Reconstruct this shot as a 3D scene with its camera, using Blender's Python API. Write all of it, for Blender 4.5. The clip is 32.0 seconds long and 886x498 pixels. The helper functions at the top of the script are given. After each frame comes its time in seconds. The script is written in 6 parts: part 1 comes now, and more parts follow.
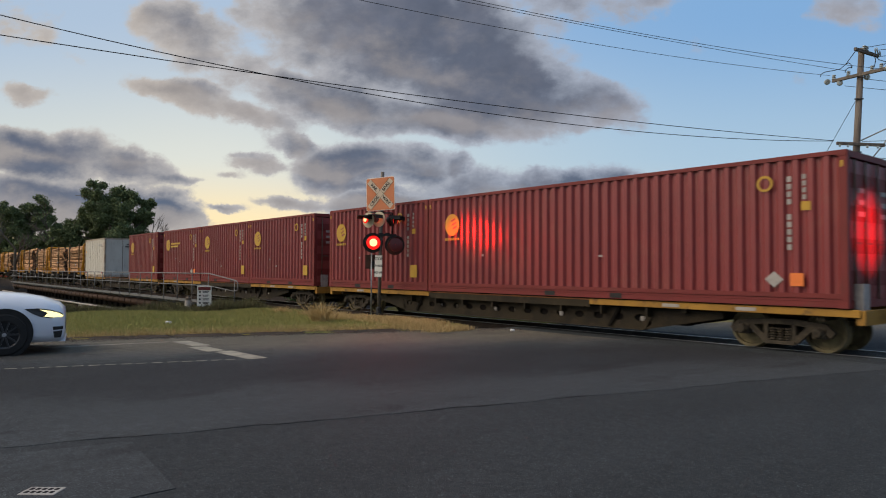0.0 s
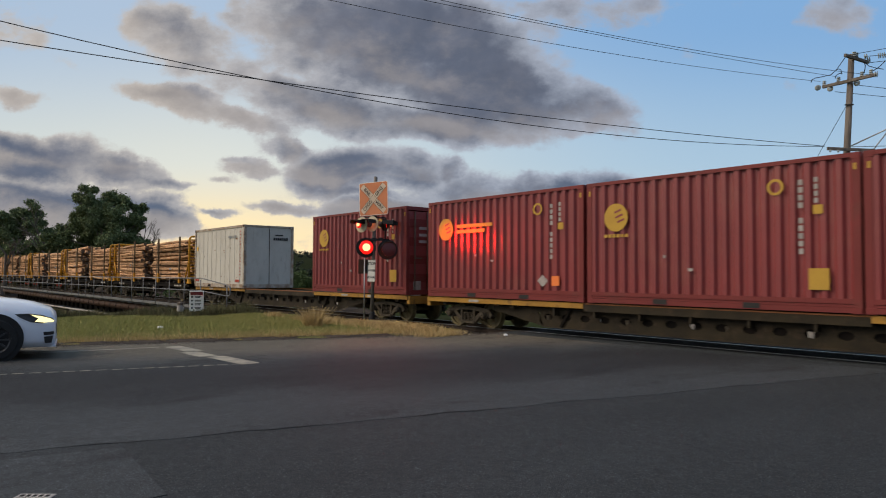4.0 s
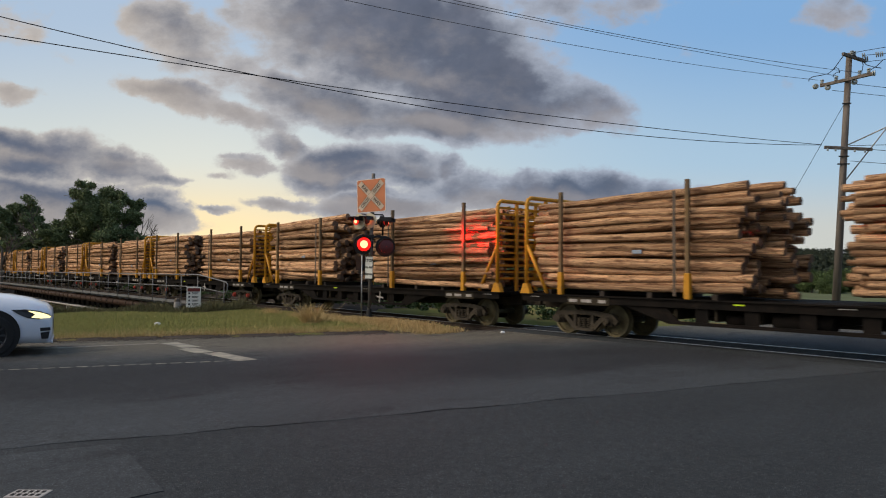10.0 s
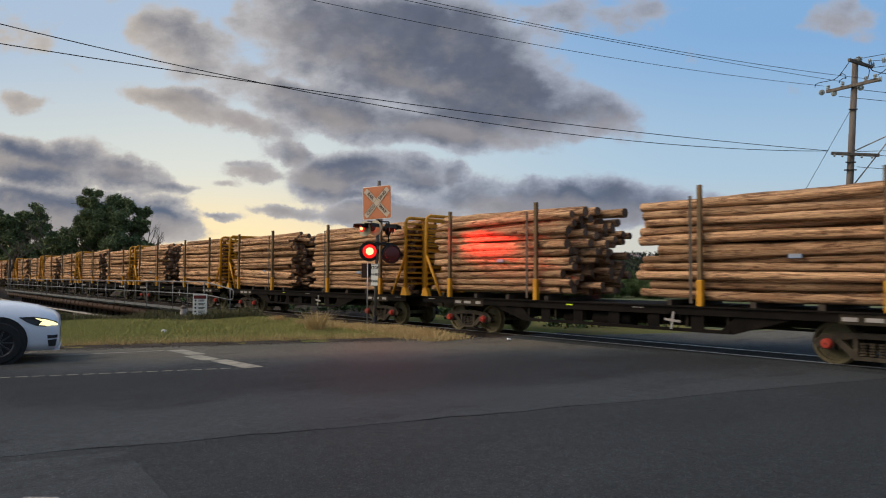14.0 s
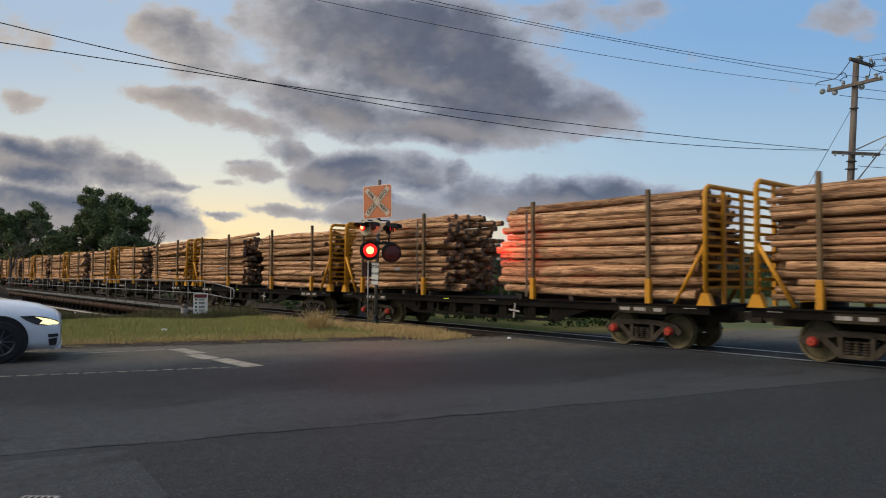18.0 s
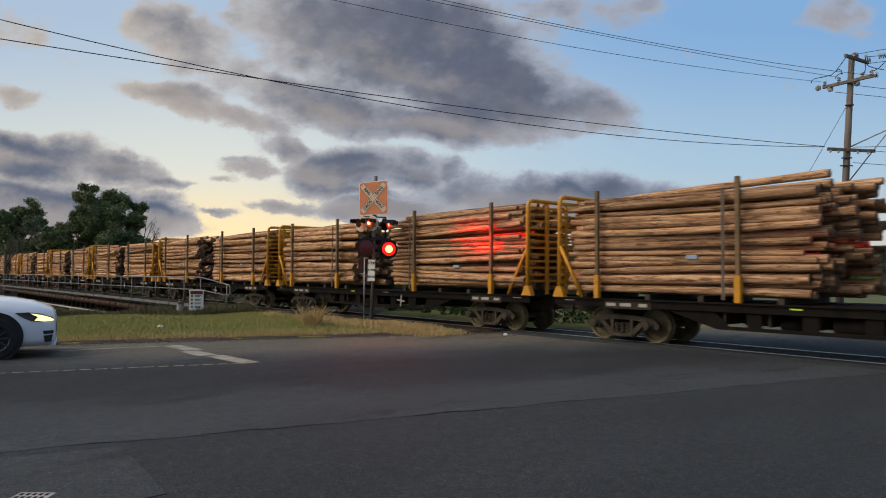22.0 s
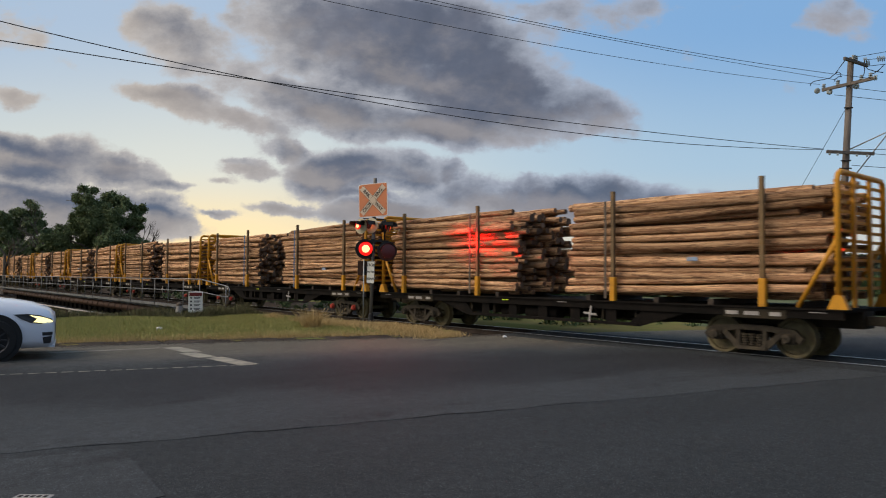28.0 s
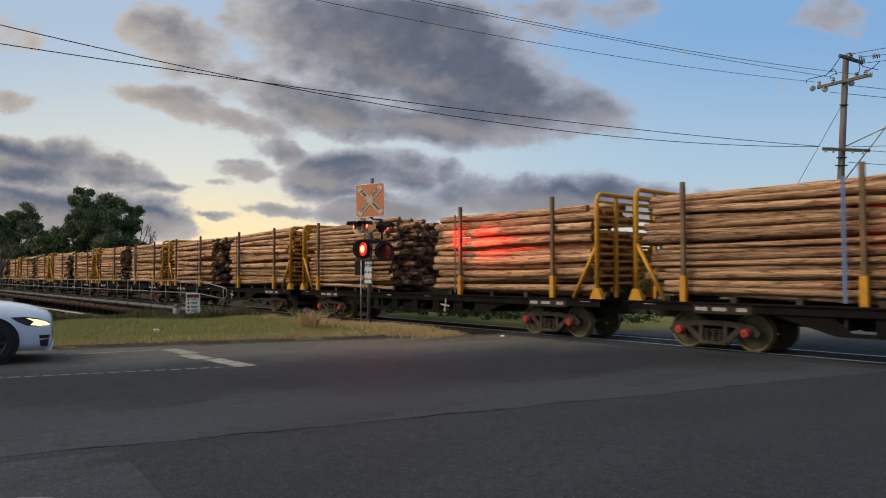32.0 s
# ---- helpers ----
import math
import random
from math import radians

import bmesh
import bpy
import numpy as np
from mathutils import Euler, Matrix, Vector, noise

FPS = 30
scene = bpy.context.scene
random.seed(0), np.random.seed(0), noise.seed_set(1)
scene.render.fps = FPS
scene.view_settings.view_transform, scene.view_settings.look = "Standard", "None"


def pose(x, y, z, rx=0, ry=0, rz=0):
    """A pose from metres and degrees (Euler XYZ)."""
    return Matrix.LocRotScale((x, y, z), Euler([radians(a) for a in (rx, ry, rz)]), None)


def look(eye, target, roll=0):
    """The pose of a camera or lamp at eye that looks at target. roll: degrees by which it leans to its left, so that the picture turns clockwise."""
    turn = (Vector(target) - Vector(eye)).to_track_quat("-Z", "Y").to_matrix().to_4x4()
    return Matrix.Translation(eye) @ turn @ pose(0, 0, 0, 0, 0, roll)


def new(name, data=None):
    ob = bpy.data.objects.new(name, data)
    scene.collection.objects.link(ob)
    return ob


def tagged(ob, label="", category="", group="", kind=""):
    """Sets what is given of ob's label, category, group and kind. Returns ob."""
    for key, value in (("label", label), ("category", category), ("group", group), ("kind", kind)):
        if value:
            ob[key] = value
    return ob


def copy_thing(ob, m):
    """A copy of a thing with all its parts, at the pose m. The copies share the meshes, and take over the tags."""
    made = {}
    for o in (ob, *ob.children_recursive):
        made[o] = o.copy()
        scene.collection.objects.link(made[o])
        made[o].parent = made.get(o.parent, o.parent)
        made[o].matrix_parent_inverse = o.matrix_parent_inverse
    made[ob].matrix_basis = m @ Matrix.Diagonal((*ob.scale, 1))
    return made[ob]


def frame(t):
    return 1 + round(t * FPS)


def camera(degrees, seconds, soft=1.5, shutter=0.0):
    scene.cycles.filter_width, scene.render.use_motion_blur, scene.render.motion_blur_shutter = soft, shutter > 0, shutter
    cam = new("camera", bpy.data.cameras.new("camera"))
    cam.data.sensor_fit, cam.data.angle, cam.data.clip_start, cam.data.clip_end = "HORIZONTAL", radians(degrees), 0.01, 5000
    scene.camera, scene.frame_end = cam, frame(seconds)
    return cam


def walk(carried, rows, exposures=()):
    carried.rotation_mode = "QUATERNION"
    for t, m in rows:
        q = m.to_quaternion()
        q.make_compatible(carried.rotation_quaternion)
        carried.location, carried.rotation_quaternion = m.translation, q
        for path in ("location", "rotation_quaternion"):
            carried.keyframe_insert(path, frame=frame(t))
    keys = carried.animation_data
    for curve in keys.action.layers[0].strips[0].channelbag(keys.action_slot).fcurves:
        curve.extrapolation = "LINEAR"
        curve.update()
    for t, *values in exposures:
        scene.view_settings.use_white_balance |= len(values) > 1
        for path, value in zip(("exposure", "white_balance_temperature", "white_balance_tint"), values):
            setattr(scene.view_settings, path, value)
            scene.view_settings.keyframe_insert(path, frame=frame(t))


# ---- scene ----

# ---- camera: held by hand at head height, 15 m from the track (track along X, train runs towards +X) ----
EYE = (0.0, -14.81, 1.61)
cam = camera(65.0, 32.0, soft=1.05, shutter=0.28)


def aim(az, pitch, roll):
    a, p = radians(az), radians(pitch)
    d = Vector((-math.cos(a) * math.cos(p), math.sin(a) * math.cos(p), math.sin(p)))
    return look(EYE, Vector(EYE) + d * 10, roll)


PATH = [
    (0.0, 39.48, 1.66, 0.24),    (0.5, 39.55, 1.74, 0.23),    (1.0, 39.60, 1.83, 0.20),    (1.5, 39.60, 1.97, 0.19),
    (2.0, 39.62, 2.08, 0.20),    (2.5, 39.64, 2.13, 0.20),    (3.0, 39.74, 2.14, 0.19),    (3.5, 39.90, 2.10, 0.20),
    (5.5, 40.25, 1.97, 0.24),    (6.0, 40.13, 1.98, 0.24),    (6.5, 40.02, 1.97, 0.24),    (7.0, 39.96, 1.94, 0.24),
    (7.5, 39.95, 1.87, 0.27),    (8.0, 40.00, 1.80, 0.33),    (8.5, 40.12, 1.69, 0.38),    (9.0, 40.22, 1.69, 0.38),
    (9.5, 40.27, 1.72, 0.42),    (10.0, 40.25, 1.82, 0.41),    (10.5, 40.20, 1.92, 0.47),    (11.0, 40.14, 1.99, 0.48),
    (11.5, 40.11, 2.03, 0.51),    (12.0, 40.05, 2.07, 0.45),    (12.5, 39.98, 2.12, 0.40),    (13.0, 39.92, 2.19, 0.40),
    (13.5, 39.84, 2.30, 0.33),    (14.0, 39.78, 2.39, 0.33),    (14.5, 39.68, 2.45, 0.35),    (16.5, 39.62, 2.52, 0.37),
    (17.0, 39.64, 2.51, 0.37),    (17.5, 39.69, 2.43, 0.40),    (18.0, 39.74, 2.31, 0.35),    (18.5, 39.84, 2.17, 0.36),
    (19.0, 39.87, 2.07, 0.28),    (19.5, 39.92, 2.01, 0.26),    (20.0, 39.97, 1.99, 0.26),    (20.5, 39.99, 2.01, 0.23),
    (21.0, 40.02, 1.98, 0.25),    (21.5, 40.04, 1.99, 0.35),    (22.0, 40.05, 2.02, 0.33),    (22.5, 40.04, 2.09, 0.33),
    (23.0, 40.00, 2.16, 0.32),    (23.5, 39.97, 2.28, 0.31),    (24.0, 39.93, 2.38, 0.30),    (24.5, 39.97, 2.40, 0.25),
    (25.0, 40.02, 2.40, 0.36),    (25.5, 40.11, 2.34, 0.39),    (27.5, 40.19, 2.20, 0.45),    (28.0, 40.10, 2.19, 0.40),
    (28.5, 40.03, 2.15, 0.32),    (29.0, 39.92, 2.17, 0.31),    (29.5, 39.90, 2.15, 0.22),    (30.0, 39.96, 2.15, 0.21),
    (30.5, 40.05, 2.15, 0.17),    (31.0, 40.13, 2.13, 0.07),    (31.5, 40.24, 2.14, 0.04),    (32.0, 40.32, 2.17, -0.02),
]
walk(cam, [(t, aim(a, p, r)) for t, a, p, r in PATH], exposures=[(0.0, 0.0), (32.0, 0.0)])

# ---- world: evening sky, sun just above the horizon behind cloud ----
SUN_AZ = 66.0
world = bpy.data.worlds.new("evening_sky")
scene.world = world
world.use_nodes = True


class Net:
    """Short notation for node trees."""

    def __init__(self, tree):
        self.tree = tree
        tree.nodes.clear()

    def n(self, kind, **sets):
        nd = self.tree.nodes.new(kind)
        for k, v in sets.items():
            if k == "op":
                nd.operation = v
            elif k == "data":
                nd.data_type = v
            elif k == "blend":
                nd.blend_type = v
        return nd

    def link(self, a, b):
        self.tree.links.new(a, b)

    def put(self, socket, v):
        if isinstance(v, bpy.types.NodeSocket):
            self.tree.links.new(v, socket)
        else:
            socket.default_value = v

    def math(self, op, a, b=0.0, c=0.0, clamp=False):
        nd = self.n("ShaderNodeMath", op=op)
        nd.use_clamp = clamp
        self.put(nd.inputs[0], a)
        self.put(nd.inputs[1], b)
        self.put(nd.inputs[2], c)
        return nd.outputs[0]

    def vec(self, op, a, b=(0, 0, 0)):
        nd = self.n("ShaderNodeVectorMath", op=op)
        self.put(nd.inputs[0], a)
        self.put(nd.inputs[1], b)
        return nd.outputs["Value"] if op in ("DOT_PRODUCT", "LENGTH") else nd.outputs[0]

    def mix(self, fac, a, b, blend="MIX"):
        nd = self.n("ShaderNodeMix", data="RGBA", blend=blend)
        self.put(nd.inputs[0], fac)
        self.put(nd.inputs[6], a)
        self.put(nd.inputs[7], b)
        return nd.outputs[2]

    def noise(self, vec, scale, detail=4.0, rough=0.55):
        nd = self.n("ShaderNodeTexNoise")
        self.put(nd.inputs["Vector"], vec)
        nd.inputs["Scale"].default_value = scale
        nd.inputs["Detail"].default_value = detail
        nd.inputs["Roughness"].default_value = rough
        return nd.outputs[0]

    def ramp(self, v, lo, hi, a=0.0, b=1.0):
        nd = self.n("ShaderNodeMapRange")
        nd.interpolation_type = "SMOOTHSTEP"
        self.put(nd.inputs[0], v)
        for i, x in zip((1, 2, 3, 4), (lo, hi, a, b)):
            nd.inputs[i].default_value = x
        return nd.outputs[0]


def build_sky():
    g = Net(world.node_tree)
    out = g.n("ShaderNodeOutputWorld")
    bg = g.n("ShaderNodeBackground")
    g.link(bg.outputs[0], out.inputs[0])
    sky = g.n("ShaderNodeTexSky")
    sky.sky_type = "NISHITA"
    sky.sun_disc = False
    sky.sun_elevation = radians(6.0)
    sky.sun_rotation = radians(-SUN_AZ)
    sky.altitude = 150
    sky.air_density, sky.dust_density, sky.ozone_density = 1.0, 0.6, 2.5
    d = g.n("ShaderNodeTexCoord").outputs["Generated"]
    a, p = radians(39.9), radians(2.0)
    fwd = Vector((-math.cos(a) * math.cos(p), math.sin(a) * math.cos(p), math.sin(p)))
    right = Vector((math.sin(a), math.cos(a), 0))
    up = right.cross(fwd)
    f = g.math("MAXIMUM", g.vec("DOT_PRODUCT", d, tuple(fwd)), 0.25)
    u = g.math("DIVIDE", g.vec("DOT_PRODUCT", d, tuple(right)), f)
    v = g.math("DIVIDE", g.vec("DOT_PRODUCT", d, tuple(up)), f)
    plane = g.n("ShaderNodeCombineXYZ")
    g.link(u, plane.inputs[0]), g.link(v, plane.inputs[1])
    # cloud bodies in thousandths of the viewing distance: middle across and up, half width and height, tilt in degrees, weight
    bodies = [(-68, 305, 203, 89, -8, 1.25), (46, 240, 154, 65, -14, 1.20), (163, 205, 98, 42, -5, 1.02), (-182, 207, 122, 42, -10, 1.05), (-11, 178, 154, 34, -5, 1.00), (-357, 290, 134, 47, -33, 0.76),
              (-424, 336, 45, 20, -15, 0.72), (-373, 217, 85, 24, -12, 0.85), (-280, 181, 61, 18, -26, 0.82), (-296, 264, 57, 33, -30, 0.70), (-613, 317, 69, 39, -25, 0.62), (-607, 222, 47, 14, -6, 0.80),
              (-548, 284, 49, 13, -30, 0.45), (-597, 134, 102, 31, -7, 1.20), (-487, 115, 81, 20, -10, 0.98), (-402, 96, 57, 9, -8, 0.68), (-560, 59, 138, 36, 0, 1.25), (-420, 49, 75, 31, -14, 1.20),
              (-315, 53, 34, 7, 2, 0.68), (-219, 136, 49, 14, -22, 0.86), (-259, 116, 50, 14, -8, 0.78), (-133, 111, 85, 30, 4, 1.12), (-48, 110, 69, 27, -3, 1.08), (13, 108, 26, 18, -12, 0.90),
              (147, 75, 211, 29, -2, 1.10), (-198, 61, 69, 10, -3, 0.80), (-76, 59, 122, 16, 0, 1.00), (-306, 101, 39, 7, 0, 0.55), (-288, 129, 31, 7, 0, 0.55), (-105, 81, 73, 10, -4, 0.85),
              (229, 353, 154, 34, 0, 0.66), (586, 344, 89, 41, -30, 0.50), (371, 62, 73, 11, 0, 0.60)]

    def density(at):
        wob = g.n("ShaderNodeTexNoise")
        g.put(wob.inputs["Vector"], g.vec("MULTIPLY", at, (1.0, 1.4, 1.0)))
        wob.inputs["Scale"].default_value, wob.inputs["Detail"].default_value, wob.inputs["Roughness"].default_value = 5.5, 7.0, 0.60
        shift = g.vec("MULTIPLY", g.vec("SUBTRACT", wob.outputs["Color"], (0.5, 0.5, 0.5)), (0.13, 0.085, 0.0))
        at2 = g.vec("ADD", at, shift)
        total = None
        for cx, cy, rx, ry, tilt, w in bodies:
            ca, sa = math.cos(radians(tilt)), math.sin(radians(tilt))
            rel = g.vec("SUBTRACT", at2, (cx / 1000, cy / 1000, 0))
            q = g.n("ShaderNodeCombineXYZ")
            g.link(g.vec("DOT_PRODUCT", rel, (ca * 780 / rx, sa * 780 / rx, 0)), q.inputs[0])
            g.link(g.vec("DOT_PRODUCT", rel, (-sa * 740 / ry, ca * 740 / ry, 0)), q.inputs[1])
            b = g.ramp(g.vec("LENGTH", q.outputs[0]), 0.0, 1.5, w, 0.0)
            total = b if total is None else g.math("SMOOTH_MAX", total, b, 0.12)
        small = g.math("SUBTRACT", g.noise(g.vec("MULTIPLY", at, (1.0, 1.5, 1.0)), 13.0, 9.0, 0.64), 0.5)
        # rounded billows on top of the drawn-out shreds
        billow = None
        for scale, amount in ((9.0, 0.42), (24.0, 0.24)):
            puff = g.n("ShaderNodeTexVoronoi")
            puff.feature = "SMOOTH_F1"
            g.put(puff.inputs["Vector"], g.vec("MULTIPLY", at2, (1.0, 1.35, 1.0)))
            puff.inputs["Scale"].default_value, puff.inputs["Smoothness"].default_value = scale, 0.3
            b = g.math("MULTIPLY", g.math("SUBTRACT", 0.50, puff.outputs["Distance"]), amount)
            billow = b if billow is None else g.math("ADD", billow, b)
        return g.math("ADD", g.math("ADD", total, g.math("MULTIPLY", small, 0.85)), billow), small

    dens, small = density(plane.outputs[0])
    sunward, _ = density(g.vec("ADD", plane.outputs[0], (-0.024, -0.030, 0)))
    # broken cloud goes on all round and overhead
    around = g.math("MULTIPLY", g.ramp(f, 0.30, 0.62, 1.0, 0.0), g.noise(d, 2.2, 5.0))
    dens = g.math("MAXIMUM", dens, g.math("MULTIPLY", around, 0.8))
    cover = g.ramp(dens, 0.27, 0.55)
    thick = g.ramp(dens, 0.36, 1.02)
    lit = g.ramp(g.math("SUBTRACT", dens, sunward), -0.05, 0.75)
    # clear sky: pale and warm low on the sun's side, blue above and away from it
    side = g.ramp(u, -0.45, 0.42)
    low = g.mix(side, (0.90, 0.74, 0.44, 1), (0.62, 0.64, 0.62, 1))
    mid = g.mix(side, (0.70, 0.74, 0.70, 1), (0.43, 0.60, 0.76, 1))
    top = g.mix(side, (0.44, 0.57, 0.74, 1), (0.24, 0.445, 0.745, 1))
    clear = g.mix(g.ramp(v, 0.02, 0.13), low, mid)
    clear = g.mix(g.ramp(v, 0.10, 0.34), clear, top)
    clear = g.mix(0.10, clear, g.vec("MULTIPLY", sky.outputs[0], (0.09, 0.09, 0.09)))
    warm = g.ramp(u, -0.55, 0.30, 1.0, 0.0)
    thin = g.mix(warm, (0.38, 0.43, 0.53, 1), (0.53, 0.50, 0.48, 1))
    core = g.mix(g.ramp(v, 0.03, 0.22), (0.112, 0.145, 0.212, 1), (0.115, 0.135, 0.188, 1))
    core = g.mix(g.ramp(g.noise(plane.outputs[0], 8.0, 6.0, 0.55), 0.42, 0.66, 0.0, 0.55), core, (0.200, 0.208, 0.255, 1))
    glowing = g.mix(warm, (0.40, 0.37, 0.37, 1), (0.60, 0.52, 0.44, 1))
    cloud = g.mix(thick, thin, core)
    cloud = g.mix(g.math("MULTIPLY", lit, 0.45), cloud, glowing)
    # soft lumps of light and shade inside the clouds
    lumps = g.math("ADD", 0.80, g.math("MULTIPLY", g.noise(g.vec("MULTIPLY", plane.outputs[0], (1.0, 1.6, 1.0)), 16.0, 6.0, 0.6), 0.40))
    shaded = g.vec("SCALE", cloud)
    g.link(lumps, shaded.node.inputs[3])
    col = g.mix(cover, clear, shaded)
    # the sky overhead and behind is open and brighter than the part in view
    z = g.n("ShaderNodeSeparateXYZ")
    g.link(d, z.inputs[0])
    high = g.math("ADD", 1.0, g.math("MULTIPLY", g.ramp(z.outputs[2], 0.42, 0.85), SKY_OVERHEAD))
    s = g.vec("SCALE", col)
    g.link(high, s.node.inputs[3])
    g.link(s, bg.inputs[0])
    bg.inputs[1].default_value = 1.0


SKY_OVERHEAD = 0.0
build_sky()

sun = new("sun", bpy.data.lights.new("sun", "SUN"))
sun.data.energy, sun.data.angle, sun.data.color = 2.9, radians(50), (1.0, 0.84, 0.66)
sun.matrix_world = look((-26, -38, 40), (0, 0, 0))

# ---- materials ----


def mat(name, col, col2=None, rough=0.7, metal=0.0, scale=6.0, fine=60.0, var=0.5, bump=0.15, rand=0.0, stretch=(1, 1, 1), stain=None, stain_amt=0.5, gloss_var=0.1, island=0.0, grain=1.0, spec=0.25):
    """A surface with large stains and fine grain in object space, at real size."""
    m = bpy.data.materials.new(name)
    m.use_nodes = True
    g = Net(m.node_tree)
    out, bs = g.n("ShaderNodeOutputMaterial"), g.n("ShaderNodeBsdfPrincipled")
    g.link(bs.outputs[0], out.inputs[0])
    co = g.n("ShaderNodeTexCoord").outputs["Object"]
    rnd = g.n("ShaderNodeObjectInfo").outputs["Random"]
    if island:
        rnd = g.n("ShaderNodeNewGeometry").outputs["Random Per Island"]
    off = g.vec("SCALE", (31.0, 17.0, 23.0))
    off.node.inputs[3].default_value = 1.0
    g.link(rnd, off.node.inputs[3])
    co = g.vec("ADD", g.vec("MULTIPLY", co, stretch), off)
    a, b = g.noise(co, scale, 5.0, 0.6), g.noise(co, fine, 4.0, 0.65)
    col2 = col2 or tuple(c * 0.6 for c in col)
    blend = g.math("ADD", g.math("MULTIPLY", g.ramp(a, 0.3, 0.7), var), g.math("MULTIPLY", g.math("SUBTRACT", b, 0.5), var * grain), clamp=True)
    c = g.mix(blend, (*col, 1), (*col2, 1))
    if stain:
        c = g.mix(g.math("MULTIPLY", g.ramp(g.noise(co, scale * 2.3, 6.0, 0.7), 0.52, 0.68), stain_amt), c, (*stain, 1))
    if rand or island:
        k = g.math("ADD", 1.0, g.math("MULTIPLY", g.math("SUBTRACT", rnd, 0.5), 2 * (rand or island)))
        s = g.vec("SCALE", c)
        g.link(k, s.node.inputs[3])
        c = s
    g.link(c, bs.inputs["Base Color"])
    g.put(bs.inputs["Roughness"], g.math("ADD", rough - gloss_var / 2, g.math("MULTIPLY", a, gloss_var)))
    bs.inputs["Metallic"].default_value = metal
    bs.inputs["Specular IOR Level"].default_value = spec
    if bump:
        bp = g.n("ShaderNodeBump")
        bp.inputs["Strength"].default_value = bump
        bp.inputs["Distance"].default_value = 0.02
        g.link(g.math("ADD", b, g.math("MULTIPLY", a, 0.6)), bp.inputs["Height"])
        g.link(bp.outputs[0], bs.inputs["Normal"])
    return m


def glow(name, col, strength, base=(0.02, 0.02, 0.02)):
    m = bpy.data.materials.new(name)
    m.use_nodes = True
    bs = m.node_tree.nodes["Principled BSDF"]
    bs.inputs["Base Color"].default_value = (*base, 1)
    bs.inputs["Emission Color"].default_value = (*col, 1)
    bs.inputs["Emission Strength"].default_value = strength
    bs.inputs["Roughness"].default_value = 0.3
    return m


def paving(name, base, stones, bands):
    """Asphalt: single light and dark stones in black binder, hand-sized blotches, and the dust and polish of the lanes."""
    m = bpy.data.materials.new(name)
    m.use_nodes = True
    g = Net(m.node_tree)
    out, bs = g.n("ShaderNodeOutputMaterial"), g.n("ShaderNodeBsdfPrincipled")
    g.link(bs.outputs[0], out.inputs[0])
    co = g.n("ShaderNodeTexCoord").outputs["Object"]
    vo = g.n("ShaderNodeTexVoronoi")
    g.put(vo.inputs["Vector"], co)
    vo.inputs["Scale"].default_value = stones
    tone = g.vec("DOT_PRODUCT", vo.outputs["Color"], (0.6, 0.4, 0.0))
    speck = g.math("ADD", 0.45, g.math("MULTIPLY", tone, 1.05))
    speck = g.math("ADD", speck, g.math("MULTIPLY", g.ramp(tone, 0.82, 0.97), 1.6))
    blot = g.math("ADD", 0.52, g.math("MULTIPLY", g.noise(co, 9.0, 8.0, 0.72), 0.96))
    wide = g.math("ADD", 0.72, g.math("MULTIPLY", g.noise(g.vec("MULTIPLY", co, (1.0, 0.35, 1.0)), 0.7, 5.0, 0.6), 0.56))
    k = g.math("MULTIPLY", g.math("MULTIPLY", speck, blot), wide)
    c = (*base, 1)
    rough = 0.8
    if bands:
        # distance from the verge, across the lanes
        s = g.math("ADD", g.vec("DOT_PRODUCT", co, (1.0, -0.36, 0.0)), 13.15)
        s = g.math("ADD", s, g.math("MULTIPLY", g.math("SUBTRACT", g.noise(co, 0.6, 4.0, 0.6), 0.5), 2.2))
        c = g.mix(g.ramp(s, 1.8, 4.6, 0.85, 0.0), c, (0.128, 0.114, 0.092, 1))
        c = g.mix(g.math("MULTIPLY", g.ramp(s, 3.6, 5.6), g.ramp(s, 7.2, 9.2, 0.75, 0.0)), c, (0.027, 0.028, 0.031, 1))
        c = g.mix(g.math("MULTIPLY", g.ramp(g.noise(g.vec("MULTIPLY", co, (1.0, 0.3, 1.0)), 1.6, 6.0, 0.7), 0.54, 0.66), 0.45), c, (0.025, 0.025, 0.027, 1))
    sc = g.vec("SCALE", c if bands else base)
    g.link(k, sc.node.inputs[3])
    g.link(sc, bs.inputs["Base Color"])
    bs.inputs["Roughness"].default_value = rough
    bs.inputs["Specular IOR Level"].default_value = 0.05
    bp = g.n("ShaderNodeBump")
    bp.inputs["Strength"].default_value, bp.inputs["Distance"].default_value = 0.7, 0.012
    g.link(g.math("ADD", g.math("MULTIPLY", vo.outputs["Distance"], -0.6), g.noise(co, 22.0, 5.0, 0.7)), bp.inputs["Height"])
    g.link(bp.outputs[0], bs.inputs["Normal"])
    return m


